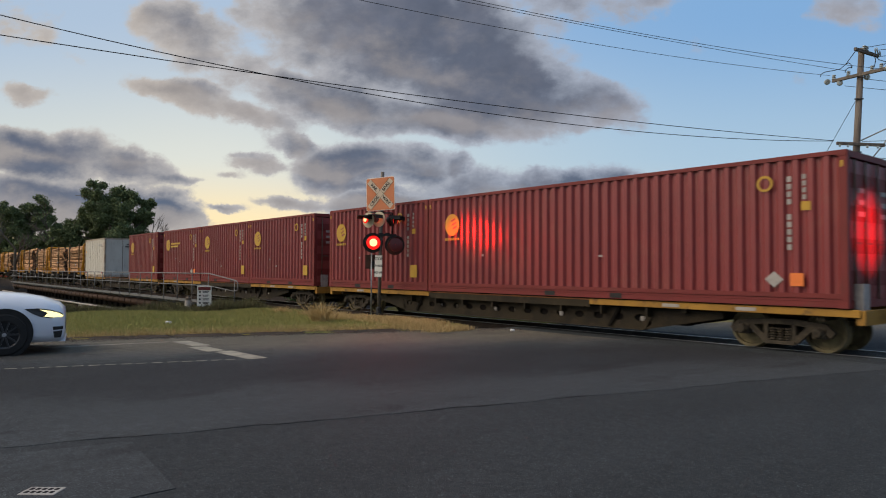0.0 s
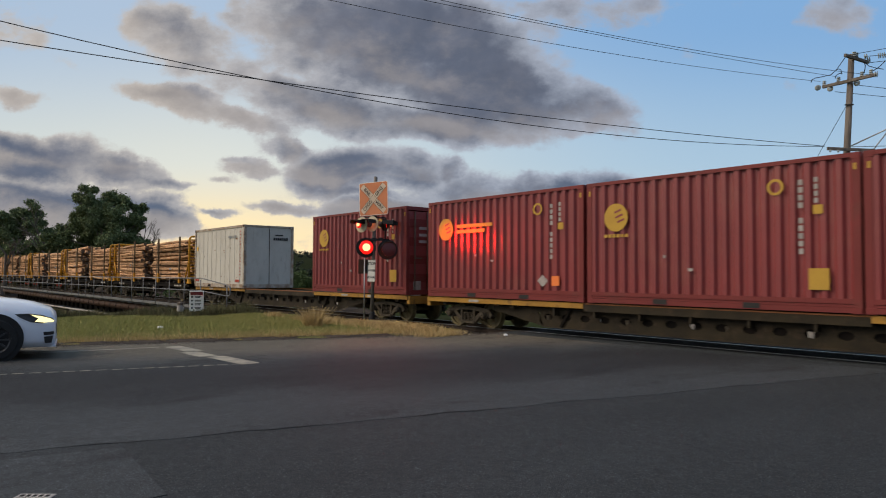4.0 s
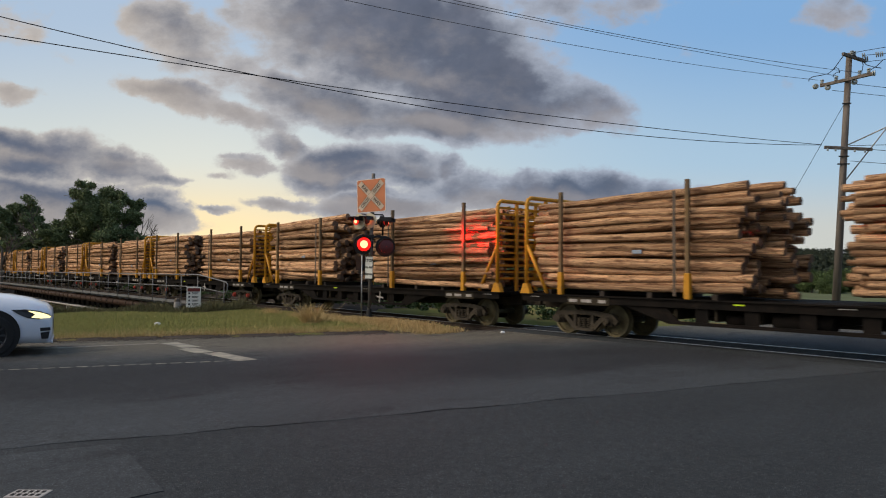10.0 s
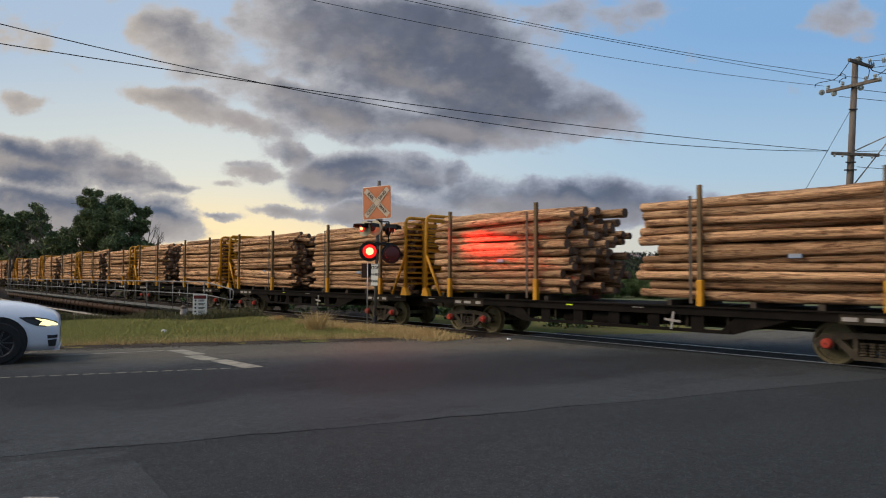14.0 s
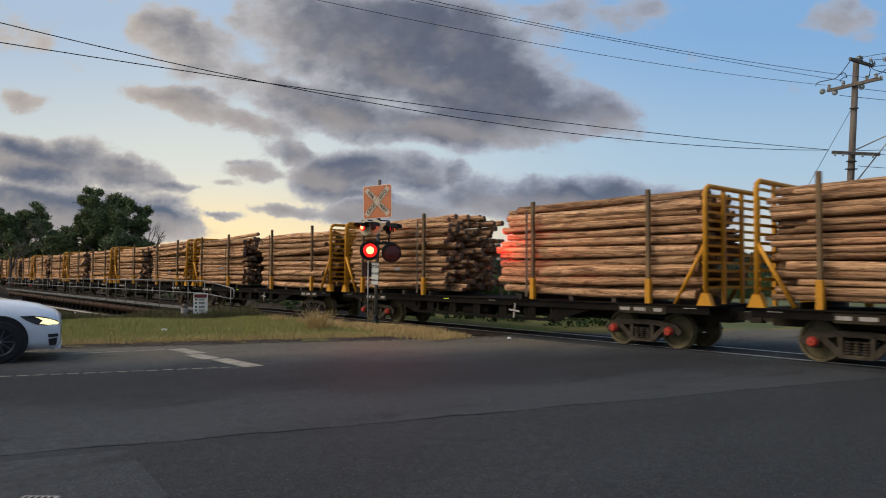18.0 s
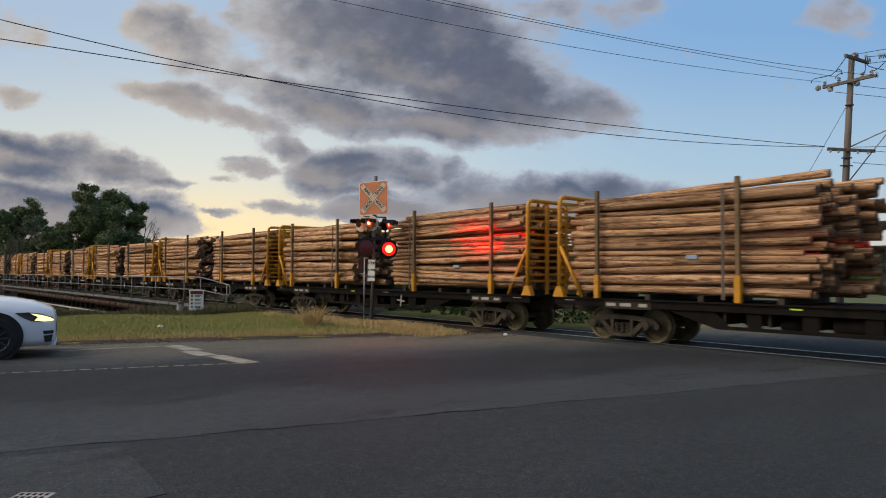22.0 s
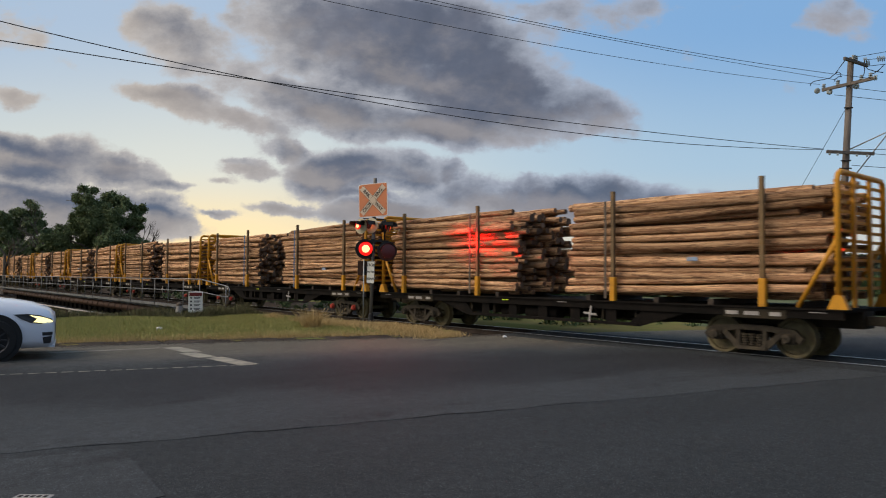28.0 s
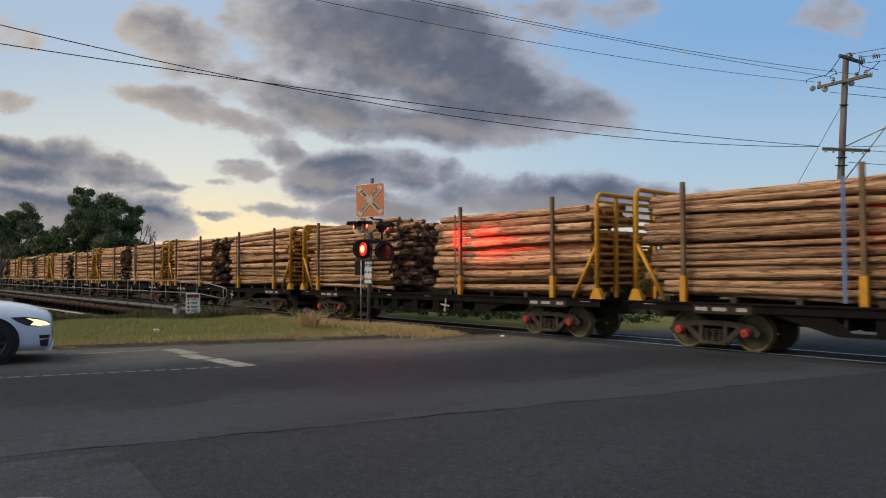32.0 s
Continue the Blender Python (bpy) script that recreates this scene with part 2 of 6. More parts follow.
M = dict(
    asphalt=paving("asphalt_worn", (0.0525, 0.0575, 0.0625), 150.0, True),
    asphalt_coarse=paving("asphalt_coarse", (0.0380, 0.0420, 0.0455), 130.0, False),
    grass=mat("verge_ground", (0.13, 0.14, 0.04), (0.16, 0.12, 0.055), 0.95, 0, 0.35, 14, 0.9, 0.8, stain=(0.06, 0.045, 0.03), stain_amt=0.5, spec=0.02),
    blade=mat("grass_blades", (0.185, 0.225, 0.062), (0.38, 0.31, 0.12), 0.9, 0, 0.4, 6, 0.9, 0, island=0.4),
    straw=mat("dry_grass", (0.56, 0.41, 0.19), (0.36, 0.26, 0.12), 0.9, 0, 0.8, 6, 0.9, 0, island=0.35),
    weed=mat("bank_weeds", (0.085, 0.095, 0.040), (0.16, 0.125, 0.065), 0.95, 0, 0.7, 6, 0.9, 0, island=0.5),
    ballast=mat("ballast", (0.10, 0.09, 0.085), (0.05, 0.045, 0.04), 0.95, 0, 2, 25, 0.9, 0.9, island=0.4),
    rail=mat("rail_steel", (0.05, 0.036, 0.028), (0.03, 0.022, 0.018), 0.8, 0.1, 3, 40, 0.7, 0.2),
    rail_top=mat("polished_rail", (0.40, 0.39, 0.38), (0.30, 0.29, 0.28), 0.32, 1.0, 3, 40, 0.4, 0.02),
    timber=mat("sleeper_timber", (0.055, 0.043, 0.034), (0.028, 0.022, 0.017), 0.9, 0, 3, 30, 0.8, 0.5, rand=0.3),
    red=mat("container_red", (0.215, 0.033, 0.032), (0.155, 0.026, 0.026), 0.42, 0, 0.5, 30, 0.6, 0.06, stain=(0.22, 0.06, 0.045), stain_amt=0.45, spec=0.5),
    red_dark=mat("container_frame_red", (0.17, 0.028, 0.026), (0.12, 0.022, 0.020), 0.55, 0, 1.0, 30, 0.6, 0.08, stain=(0.10, 0.04, 0.03), stain_amt=0.4),
    white_box=mat("insulated_white", (0.50, 0.48, 0.43), (0.40, 0.38, 0.34), 0.55, 0, 1.3, 18, 0.6, 0.06, stretch=(1.6, 1.6, 0.7), stain=(0.22, 0.17, 0.12), stain_amt=0.28, grain=1.2),
    white_frame=mat("rusty_white_frame", (0.42, 0.38, 0.32), (0.22, 0.14, 0.09), 0.6, 0, 3.0, 22, 0.9, 0.15, stain=(0.13, 0.06, 0.03), stain_amt=0.8, grain=1.6),
    sill_yellow=mat("dull_yellow_sill", (0.36, 0.19, 0.03), (0.22, 0.115, 0.025), 0.65, 0, 1.2, 25, 0.8, 0.15, stain=(0.07, 0.045, 0.025), stain_amt=0.8),
    stanchion=mat("weathered_stanchion", (0.19, 0.125, 0.062), (0.085, 0.06, 0.04), 0.7, 0.2, 2, 30, 0.8, 0.2, stain=(0.20, 0.11, 0.03), stain_amt=0.5),
    yellow=mat("wagon_yellow", (0.56, 0.26, 0.018), (0.40, 0.175, 0.015), 0.5, 0, 2, 30, 0.6, 0.1, stain=(0.14, 0.07, 0.03), stain_amt=0.5),
    emblem=mat("emblem_yellow", (0.46, 0.28, 0.04), (0.34, 0.19, 0.035), 0.5, 0, 3, 30, 0.4, 0.02),
    marking=mat("white_marking", (0.36, 0.335, 0.31), (0.16, 0.15, 0.145), 0.6, 0, 6, 40, 0.5, 0.02),
    orange_mark=mat("orange_placard", (0.75, 0.2, 0.05), None, 0.5, 0, 6, 40, 0.2, 0),
    wagon=mat("wagon_black", (0.007, 0.0065, 0.006), (0.015, 0.012, 0.010), 0.85, 0.0, 2, 30, 0.8, 0.3, stain=(0.026, 0.019, 0.014), stain_amt=0.4, spec=0.06),
    wagon_brown=mat("wagon_brown", (0.032, 0.024, 0.012), (0.013, 0.010, 0.007), 0.75, 0.1, 1.5, 30, 0.8, 0.2, stain=(0.075, 0.050, 0.030), stain_amt=0.4),
    cast=mat("cast_steel", (0.060, 0.048, 0.033), (0.022, 0.018, 0.013), 0.75, 0.0, 4, 40, 0.8, 0.4, stain=(0.12, 0.095, 0.055), stain_amt=0.5),
    # base colour raised and warmed to hold the headlight glow on the wheels
    wheel=mat("headlit_wheel_steel", (0.20, 0.165, 0.085), (0.05, 0.04, 0.025), 0.55, 0.2, 4, 40, 0.7, 0.2),
    cap_red=mat("bearing_cap_red", (0.42, 0.05, 0.03), (0.25, 0.03, 0.02), 0.5, 0, 6, 40, 0.6, 0.1),
    tube_grey=mat("dull_galvanised_tube", (0.20, 0.205, 0.21), (0.11, 0.11, 0.115), 0.6, 0.3, 4, 40, 0.7, 0.1),
    steel=mat("galvanised", (0.34, 0.35, 0.36), (0.24, 0.25, 0.26), 0.45, 0.7, 4, 40, 0.6, 0.08),
    steel_dark=mat("stanchion_steel", (0.115, 0.088, 0.066), (0.06, 0.046, 0.036), 0.7, 0.0, 4, 30, 0.7, 0.15),
    pole=mat("weathered_pole", (0.17, 0.145, 0.125), (0.075, 0.063, 0.056), 0.9, 0, 2, 25, 0.7, 0.4, stretch=(4, 4, 0.4)),
    black=mat("signal_black", (0.015, 0.015, 0.016), (0.03, 0.03, 0.03), 0.55, 0, 4, 40, 0.5, 0.05),
    cream=mat("lamp_back_cream", (0.55, 0.48, 0.33), (0.4, 0.35, 0.24), 0.5, 0, 4, 40, 0.5, 0.03),
    sign_orange=mat("sign_orange", (0.58, 0.21, 0.095), (0.50, 0.17, 0.075), 0.35, 0, 3, 40, 0.4, 0.0),
    sign_white=mat("sign_white", (0.75, 0.73, 0.66), (0.62, 0.60, 0.54), 0.4, 0, 3, 40, 0.4, 0.0),
    sign_cream=mat("sign_faded_cream", (0.60, 0.49, 0.37), (0.50, 0.40, 0.30), 0.4, 0, 3, 40, 0.4, 0.0),
    sign_black=mat("sign_letter_black", (0.02, 0.02, 0.02), None, 0.5, 0, 4, 40, 0.2, 0),
    sign_yellow=mat("sign_yellow", (0.70, 0.38, 0.03), (0.55, 0.30, 0.03), 0.4, 0, 4, 40, 0.4, 0),
    line=mat("road_paint", (0.31, 0.285, 0.225), (0.15, 0.14, 0.12), 0.8, 0, 2.5, 30, 0.9, 0.2, stain=(0.10, 0.10, 0.10), stain_amt=0.75),
    seal=mat("crack_seal", (0.024, 0.024, 0.025), None, 0.95, 0, 4, 30, 0.5, 0.3, spec=0.02),
    concrete=mat("concrete", (0.33, 0.31, 0.28), (0.24, 0.22, 0.2), 0.9, 0, 3, 40, 0.6, 0.3),
    pipe=mat("rusty_pipe", (0.075, 0.040, 0.027), (0.032, 0.02, 0.015), 0.7, 0.2, 3, 30, 0.8, 0.2),
    bark=mat("tree_bark", (0.13, 0.11, 0.09), (0.07, 0.06, 0.05), 0.95, 0, 4, 30, 0.8, 0.6),
    leaf=mat("gum_leaves", (0.145, 0.180, 0.078), (0.074, 0.098, 0.044), 0.8, 0, 0.6, 4, 0.8, 0, island=0.45),
    leaf_b=mat("shrub_leaves", (0.075, 0.11, 0.035), (0.035, 0.055, 0.02), 0.8, 0, 0.5, 4, 0.8, 0, island=0.45, rand=0.25),
    far_leaf=mat("distant_leaves", (0.035, 0.045, 0.028), (0.022, 0.03, 0.02), 0.9, 0, 0.05, 1, 0.8, 0, island=0.3),
    field=mat("pasture", (0.115, 0.128, 0.080), (0.075, 0.090, 0.045), 0.95, 0, 0.2, 5, 0.8, 0.5, spec=0.0),
    hillside=mat("wooded_hillside", (0.016, 0.021, 0.011), (0.028, 0.032, 0.018), 0.95, 0, 0.02, 0.4, 0.9, 0.6, spec=0.0),
    car_white=mat("car_white", (0.66, 0.69, 0.75), (0.64, 0.67, 0.73), 0.18, 0, 1, 20, 0.2, 0.0, spec=0.5),
    tyre=mat("tyre_rubber", (0.018, 0.018, 0.018), (0.03, 0.03, 0.03), 0.85, 0, 6, 50, 0.5, 0.2),
    rim=mat("black_alloy", (0.07, 0.07, 0.074), (0.03, 0.03, 0.03), 0.3, 0.7, 6, 50, 0.4, 0.02),
    glass_dark=mat("dark_glass", (0.01, 0.011, 0.013), (0.015, 0.015, 0.016), 0.06, 0, 2, 20, 0.2, 0, spec=0.5),
    house=mat("house_wall", (0.5, 0.48, 0.45), (0.4, 0.38, 0.35), 0.8, 0, 0.5, 5, 0.5, 0, rand=0.3),
    roof=mat("house_roof", (0.22, 0.15, 0.13), (0.2, 0.2, 0.21), 0.7, 0, 0.1, 5, 0.6, 0, rand=0.3),
    porcelain=mat("glass_insulator", (0.33, 0.36, 0.35), (0.2, 0.22, 0.22), 0.25, 0, 6, 40, 0.5, 0),
    wire=mat("wire", (0.02, 0.02, 0.022), None, 0.6, 0.3, 4, 40, 0.2, 0),
    grating=mat("walkway_grating", (0.16, 0.165, 0.17), (0.09, 0.09, 0.095), 0.6, 0.3, 6, 40, 0.7, 0.2),
    soil=mat("dark_ground", (0.040, 0.034, 0.030), (0.075, 0.06, 0.05), 0.95, 0, 1.5, 20, 0.9, 0.8, grain=3.0, spec=0.02),
    mast=mat("mast_grey", (0.17, 0.155, 0.14), (0.10, 0.09, 0.08), 0.6, 0.3, 3, 30, 0.7, 0.1, stretch=(3, 3, 0.5)),
    rust=mat("rusty_flange", (0.24, 0.095, 0.03), (0.13, 0.055, 0.025), 0.7, 0, 3, 30, 0.7, 0.1),
    litter=mat("white_litter", (0.7, 0.7, 0.7), None, 0.6, 0, 6, 40, 0.2, 0),
    blue=mat("blue_strap", (0.10, 0.165, 0.29), (0.07, 0.11, 0.20), 0.6, 0, 6, 40, 0.5, 0.05),
    paint_blue=mat("blue_spray_mark", (0.22, 0.32, 0.48), (0.3, 0.28, 0.25), 0.8, 0, 9, 40, 0.8, 0.05),
    reflector=mat("yellow_green_reflector", (0.55, 0.75, 0.02), None, 0.4, 0, 6, 40, 0.2, 0),
)
# the yellow-green reflector stays unlit; lit_red also carries the lamp's glow on its board
M["lit_red"] = glow("lit_red_lens_and_halo", (1.0, 0.012, 0.006), 1.0, (0.3, 0.01, 0.01))
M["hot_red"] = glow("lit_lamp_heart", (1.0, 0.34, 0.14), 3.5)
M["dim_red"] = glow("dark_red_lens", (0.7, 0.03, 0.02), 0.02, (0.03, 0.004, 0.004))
M["headlight"] = glow("headlight", (1.0, 0.90, 0.42), 1.6)
M["town_light"] = glow("town_light", (1.0, 0.9, 0.7), 6.0)


def log_material():
    m = bpy.data.materials.new("peeled_log")
    m.use_nodes = True
    g = Net(m.node_tree)
    out, bs = g.n("ShaderNodeOutputMaterial"), g.n("ShaderNodeBsdfPrincipled")
    g.link(bs.outputs[0], out.inputs[0])
    rnd = g.n("ShaderNodeObjectInfo").outputs["Random"]
    off = g.vec("SCALE", (31.0, 17.0, 23.0))
    g.link(rnd, off.node.inputs[3])
    co = g.vec("ADD", g.n("ShaderNodeTexCoord").outputs["Object"], off)
    streak = g.noise(g.vec("MULTIPLY", co, (0.45, 1.5, 1.5)), 1.6, 6.0, 0.68)
    patch = g.noise(g.vec("MULTIPLY", co, (1.3, 0.9, 0.9)), 1.3, 6.0, 0.7)
    fine = g.noise(g.vec("MULTIPLY", co, (2.2, 3.2, 3.2)), 2.4, 6.0, 0.7)
    wood = g.mix(g.ramp(streak, 0.36, 0.64), (0.64, 0.400, 0.225, 1), (0.30, 0.155, 0.082, 1))
    wood = g.mix(g.math("MULTIPLY", g.ramp(patch, 0.50, 0.62), 0.88), wood, (0.105, 0.050, 0.028, 1))
    wood = g.mix(g.math("MULTIPLY", g.ramp(fine, 0.50, 0.66), 0.6), wood, (0.11, 0.055, 0.030, 1))
    wood = g.mix(g.math("MULTIPLY", g.ramp(fine, 0.46, 0.34), 0.35), wood, (0.64, 0.46, 0.30, 1))
    s = g.vec("SCALE", wood)
    g.link(g.math("ADD", 0.68, g.math("MULTIPLY", rnd, 0.76)), s.node.inputs[3])
    g.link(s, bs.inputs["Base Color"])
    bs.inputs["Roughness"].default_value = 0.85
    bs.inputs["Specular IOR Level"].default_value = 0.12
    bp = g.n("ShaderNodeBump")
    bp.inputs["Strength"].default_value, bp.inputs["Distance"].default_value = 0.8, 0.05
    g.link(g.math("ADD", fine, patch), bp.inputs["Height"])
    g.link(bp.outputs[0], bs.inputs["Normal"])
    return m


M["log"] = log_material()
M["log_end"] = mat("sawn_log_end", (0.20, 0.125, 0.08), (0.09, 0.055, 0.038), 0.9, 0, 5, 40, 0.9, 0.3, rand=0.4)

# ---- mesh tools ----


def box(bm, c, s, m=None):
    """A box at c of size s, optionally moved by the matrix m."""
    x, y, z = (v / 2 for v in s)
    vs = []
    for a in (-1, 1):
        for b in (-1, 1):
            for d in (-1, 1):
                p = Vector((c[0] + a * x, c[1] + b * y, c[2] + d * z))
                vs.append(bm.verts.new(m @ p if m else p))
    for f in ((0, 1, 3, 2), (4, 6, 7, 5), (0, 4, 5, 1), (2, 3, 7, 6), (0, 2, 6, 4), (1, 5, 7, 3)):
        bm.faces.new([vs[i] for i in f])
    return bm


def cyl(bm, p, q, r, r2=None, n=10, caps=True):
    p, q = Vector(p), Vector(q)
    r2 = r if r2 is None else r2
    d = (q - p).normalized()
    a = d.orthogonal().normalized()
    b = d.cross(a)
    ring = []
    for c, rr in ((p, r), (q, r2)):
        ring.append([bm.verts.new(c + (a * math.cos(2 * math.pi * i / n) + b * math.sin(2 * math.pi * i / n)) * rr) for i in range(n)])
    for i in range(n):
        f = bm.faces.new([ring[0][i], ring[0][(i + 1) % n], ring[1][(i + 1) % n], ring[1][i]])
        f.smooth = True
    if caps:
        bm.faces.new(ring[0][::-1]), bm.faces.new(ring[1])
    return bm


def tube(bm, pts, r, n=8):
    """A round bar through points."""
    pts = [Vector(p) for p in pts]
    rings = []
    a = None
    for i, p in enumerate(pts):
        d = ((pts[min(i + 1, len(pts) - 1)] - pts[max(i - 1, 0)])).normalized()
        a = d.orthogonal().normalized() if a is None else (a - d * a.dot(d)).normalized()
        b = d.cross(a)
        rings.append([bm.verts.new(p + (a * math.cos(2 * math.pi * k / n) + b * math.sin(2 * math.pi * k / n)) * r) for k in range(n)])
    for u, v in zip(rings, rings[1:]):
        for k in range(n):
            bm.faces.new([u[k], u[(k + 1) % n], v[(k + 1) % n], v[k]]).smooth = True
    bm.faces.new(rings[0][::-1]), bm.faces.new(rings[-1])
    return bm


def lathe(bm, prof, n=24, c=(0, 0, 0), axis="y", ring=False):
    """Turns (radius, along) pairs about an axis through c; ring: a closed hoop with an open middle."""
    rings = []
    for r, h in prof:
        ring = []
        for i in range(n):
            a = 2 * math.pi * i / n
            u, v = r * math.cos(a), r * math.sin(a)
            p = {"y": (u, h, v), "x": (h, u, v), "z": (u, v, h)}[axis]
            ring.append(bm.verts.new((c[0] + p[0], c[1] + p[1], c[2] + p[2])))
        rings.append(ring)
    for u, v in zip(rings, rings[1:] + rings[:1] if ring else rings[1:]):
        for i in range(n):
            bm.faces.new([u[i], u[(i + 1) % n], v[(i + 1) % n], v[i]]).smooth = not ring
    if not ring:
        bm.faces.new(rings[0][::-1]), bm.faces.new(rings[-1])
    return bm


def prism(bm, outline, y0, y1, axis="y"):
    """An outline of (x, z) pairs, drawn from y0 to y1 (axis 'x': (y, z) along x; 'z': (x, y) along z)."""
    def at(p, h):
        return {"y": (p[0], h, p[1]), "x": (h, p[0], p[1]), "z": (p[0], p[1], h)}[axis]
    a, b = [bm.verts.new(at(p, y0)) for p in outline], [bm.verts.new(at(p, y1)) for p in outline]
    bm.faces.new(a), bm.faces.new(b[::-1])
    for i in range(len(a)):
        j = (i + 1) % len(a)
        bm.faces.new([a[j], a[i], b[i], b[j]])
    return bm


def rounded(bm, width=0.01):
    bmesh.ops.bevel(bm, geom=bm.edges[:], offset=width, segments=1, affect="EDGES", clamp_overlap=True)
    return bm


def B():
    return bmesh.new()


def mesh(name, bm, *mats):
    bmesh.ops.recalc_face_normals(bm, faces=bm.faces[:])
    me = bpy.data.meshes.new(name)
    bm.to_mesh(me)
    bm.free()
    for x in mats:
        me.materials.append(M[x] if isinstance(x, str) else x)
    return me


def part(name, bm, material, parent, label="", at=None):
    me = bm if isinstance(bm, bpy.types.Mesh) else mesh(name, bm, *((material,) if isinstance(material, str) else material))
    ob = new(name, me)
    ob.parent = parent
    if at is not None:
        ob.matrix_local = at if isinstance(at, Matrix) else Matrix.Translation(at)
    return tagged(ob, label) if label else ob


def thing(name, label, category, group="", kind="", at=None, data=None):
    ob = new(name, data)
    if at is not None:
        ob.matrix_world = at if isinstance(at, Matrix) else Matrix.Translation(at)
    return tagged(ob, label, category, group, kind)


def write(text, size, material, parent, m, name="lettering"):
    """A word as a flat mesh from the built-in font, facing local -Y after m."""
    cu = bpy.data.curves.new(name, "FONT")
    cu.body, cu.size, cu.align_x, cu.align_y, cu.extrude = text, size, "CENTER", "CENTER", 0.002
    cu.offset = size * 0.018
    tmp = bpy.data.objects.new(name, cu)
    me = bpy.data.meshes.new_from_object(tmp)
    bpy.data.objects.remove(tmp)
    me.materials.clear()
    me.materials.append(M[material])
    ob = new(name, me)
    ob.parent = parent
    ob.matrix_local = m
    return ob

# ---- ground, road and track ----


def smooth(a, b, x):
    t = min(1.0, max(0.0, (x - a) / (b - a)))
    return t * t * (3 - 2 * t)


def road_left(y):
    return -17.2 + 0.36 * (y + 11.25)


def seam_line(y):
    return -7.3 + 0.26 * (y + 13.82)


def ground_z(x, y):
    """Height of the land: verge, creek bank under the bridge, pasture behind the track, a far hill."""
    z = 0.0
    z -= 1.7 * smooth(-29.5, -37, x) * smooth(-8.5, -4.2, y) * smooth(6, 3, y)
    z -= 0.12 * smooth(3, 9, y) * smooth(-6, -12, x - 0.3 * y)
    over = road_left(y) - x
    verge = smooth(0.0, 1.5, over) * smooth(-1.6, -3.0, y)
    z += verge * (0.05 + 0.05 * noise.noise((x * 0.7, y * 0.7, 3)))
    if over < 0.25 and x < 24:
        z = min(z, -0.06)
    if abs(y) < 2.0 and x < -13.4:
        z = min(z, -0.26)
    z -= 0.75 * smooth(9.8, 14.0, over) * smooth(-2.9, -4.6, y) * smooth(-26, -12, y)
    far = smooth(350, 1400, math.hypot(x, y))
    ahead = smooth(-0.6, 0.2, (-0.77 * x + 0.64 * y) / max(1, math.hypot(x, y)))
    z += far * ahead * (38 + 12 * noise.noise((x * 0.002, y * 0.002, 1)))
    return z


def spaced():
    near = [-60 + 0.6 * i for i in range(92)]
    near += [-4 + 2.0 * i for i in range(15)]
    far, v = [], 30.0
    while v < 3500:
        far.append(v)
        v *= 1.22
    left = [-60 - (w - 30) - 2 for w in far]
    return sorted(left + near + far)


def build_ground():
    xs = spaced()
    ys = sorted({*[-16 + 0.5 * i for i in range(48)], *[8 + 3 * i for i in range(12)], *[44 * 1.25 ** i for i in range(20)], *[-16 - 1.2 * 1.45 ** i for i in range(22)]})
    vs = [(x, y, ground_z(x, y)) for y in ys for x in xs]
    w = len(xs)
    fs = [(j * w + i, j * w + i + 1, (j + 1) * w + i + 1, (j + 1) * w + i) for j in range(len(ys) - 1) for i in range(w - 1)]
    me = bpy.data.meshes.new("ground")
    me.from_pydata(vs, [], fs)
    me.materials.append(M["grass"])
    me.materials.append(M["field"])
    me.materials.append(M["hillside"])
    me.materials.append(M["soil"])
    for p in me.polygons:
        p.use_smooth = True
        if p.center.y > 40 and p.center.length > 105:
            p.material_index = 2
            continue
        # darker colour for the strip under the bridge and train and just behind
        if -3.0 < p.center.y < 7.0 and p.center.x < -24:
            p.material_index = 3
            continue
        if p.center.y > 10 + 2 * noise.noise(p.center * 0.2):
            p.material_index = 1
    tagged(new("ground", me), "mown grass verge, creek bank and rough pasture", "ground", kind="structure")


def strip(edge_a, edge_b, y0, y1, z, name, material, label, steps=60):
    """A sheet 6 cm thick between two edges x = f(y)."""
    bm = B()
    rows = []
    for i in range(steps + 1):
        y = y0 + (y1 - y0) * i / steps
        rows.append([bm.verts.new((f(y), y, h)) for f, h in ((edge_a, z - 0.08), (edge_a, z), (edge_b, z), (edge_b, z - 0.08))])
    for p, q in zip(rows, rows[1:]):
        for k in range(3):
            bm.faces.new([p[k], p[k + 1], q[k + 1], q[k]])
    return tagged(part(name, bm, material, None), label, name.replace("_", " "), kind="structure")


def jag(y, s, amp):
    return amp * noise.noise((y * 1.7, s, 0.3)) + amp * 0.5 * noise.noise((y * 6.1, s, 1.3))


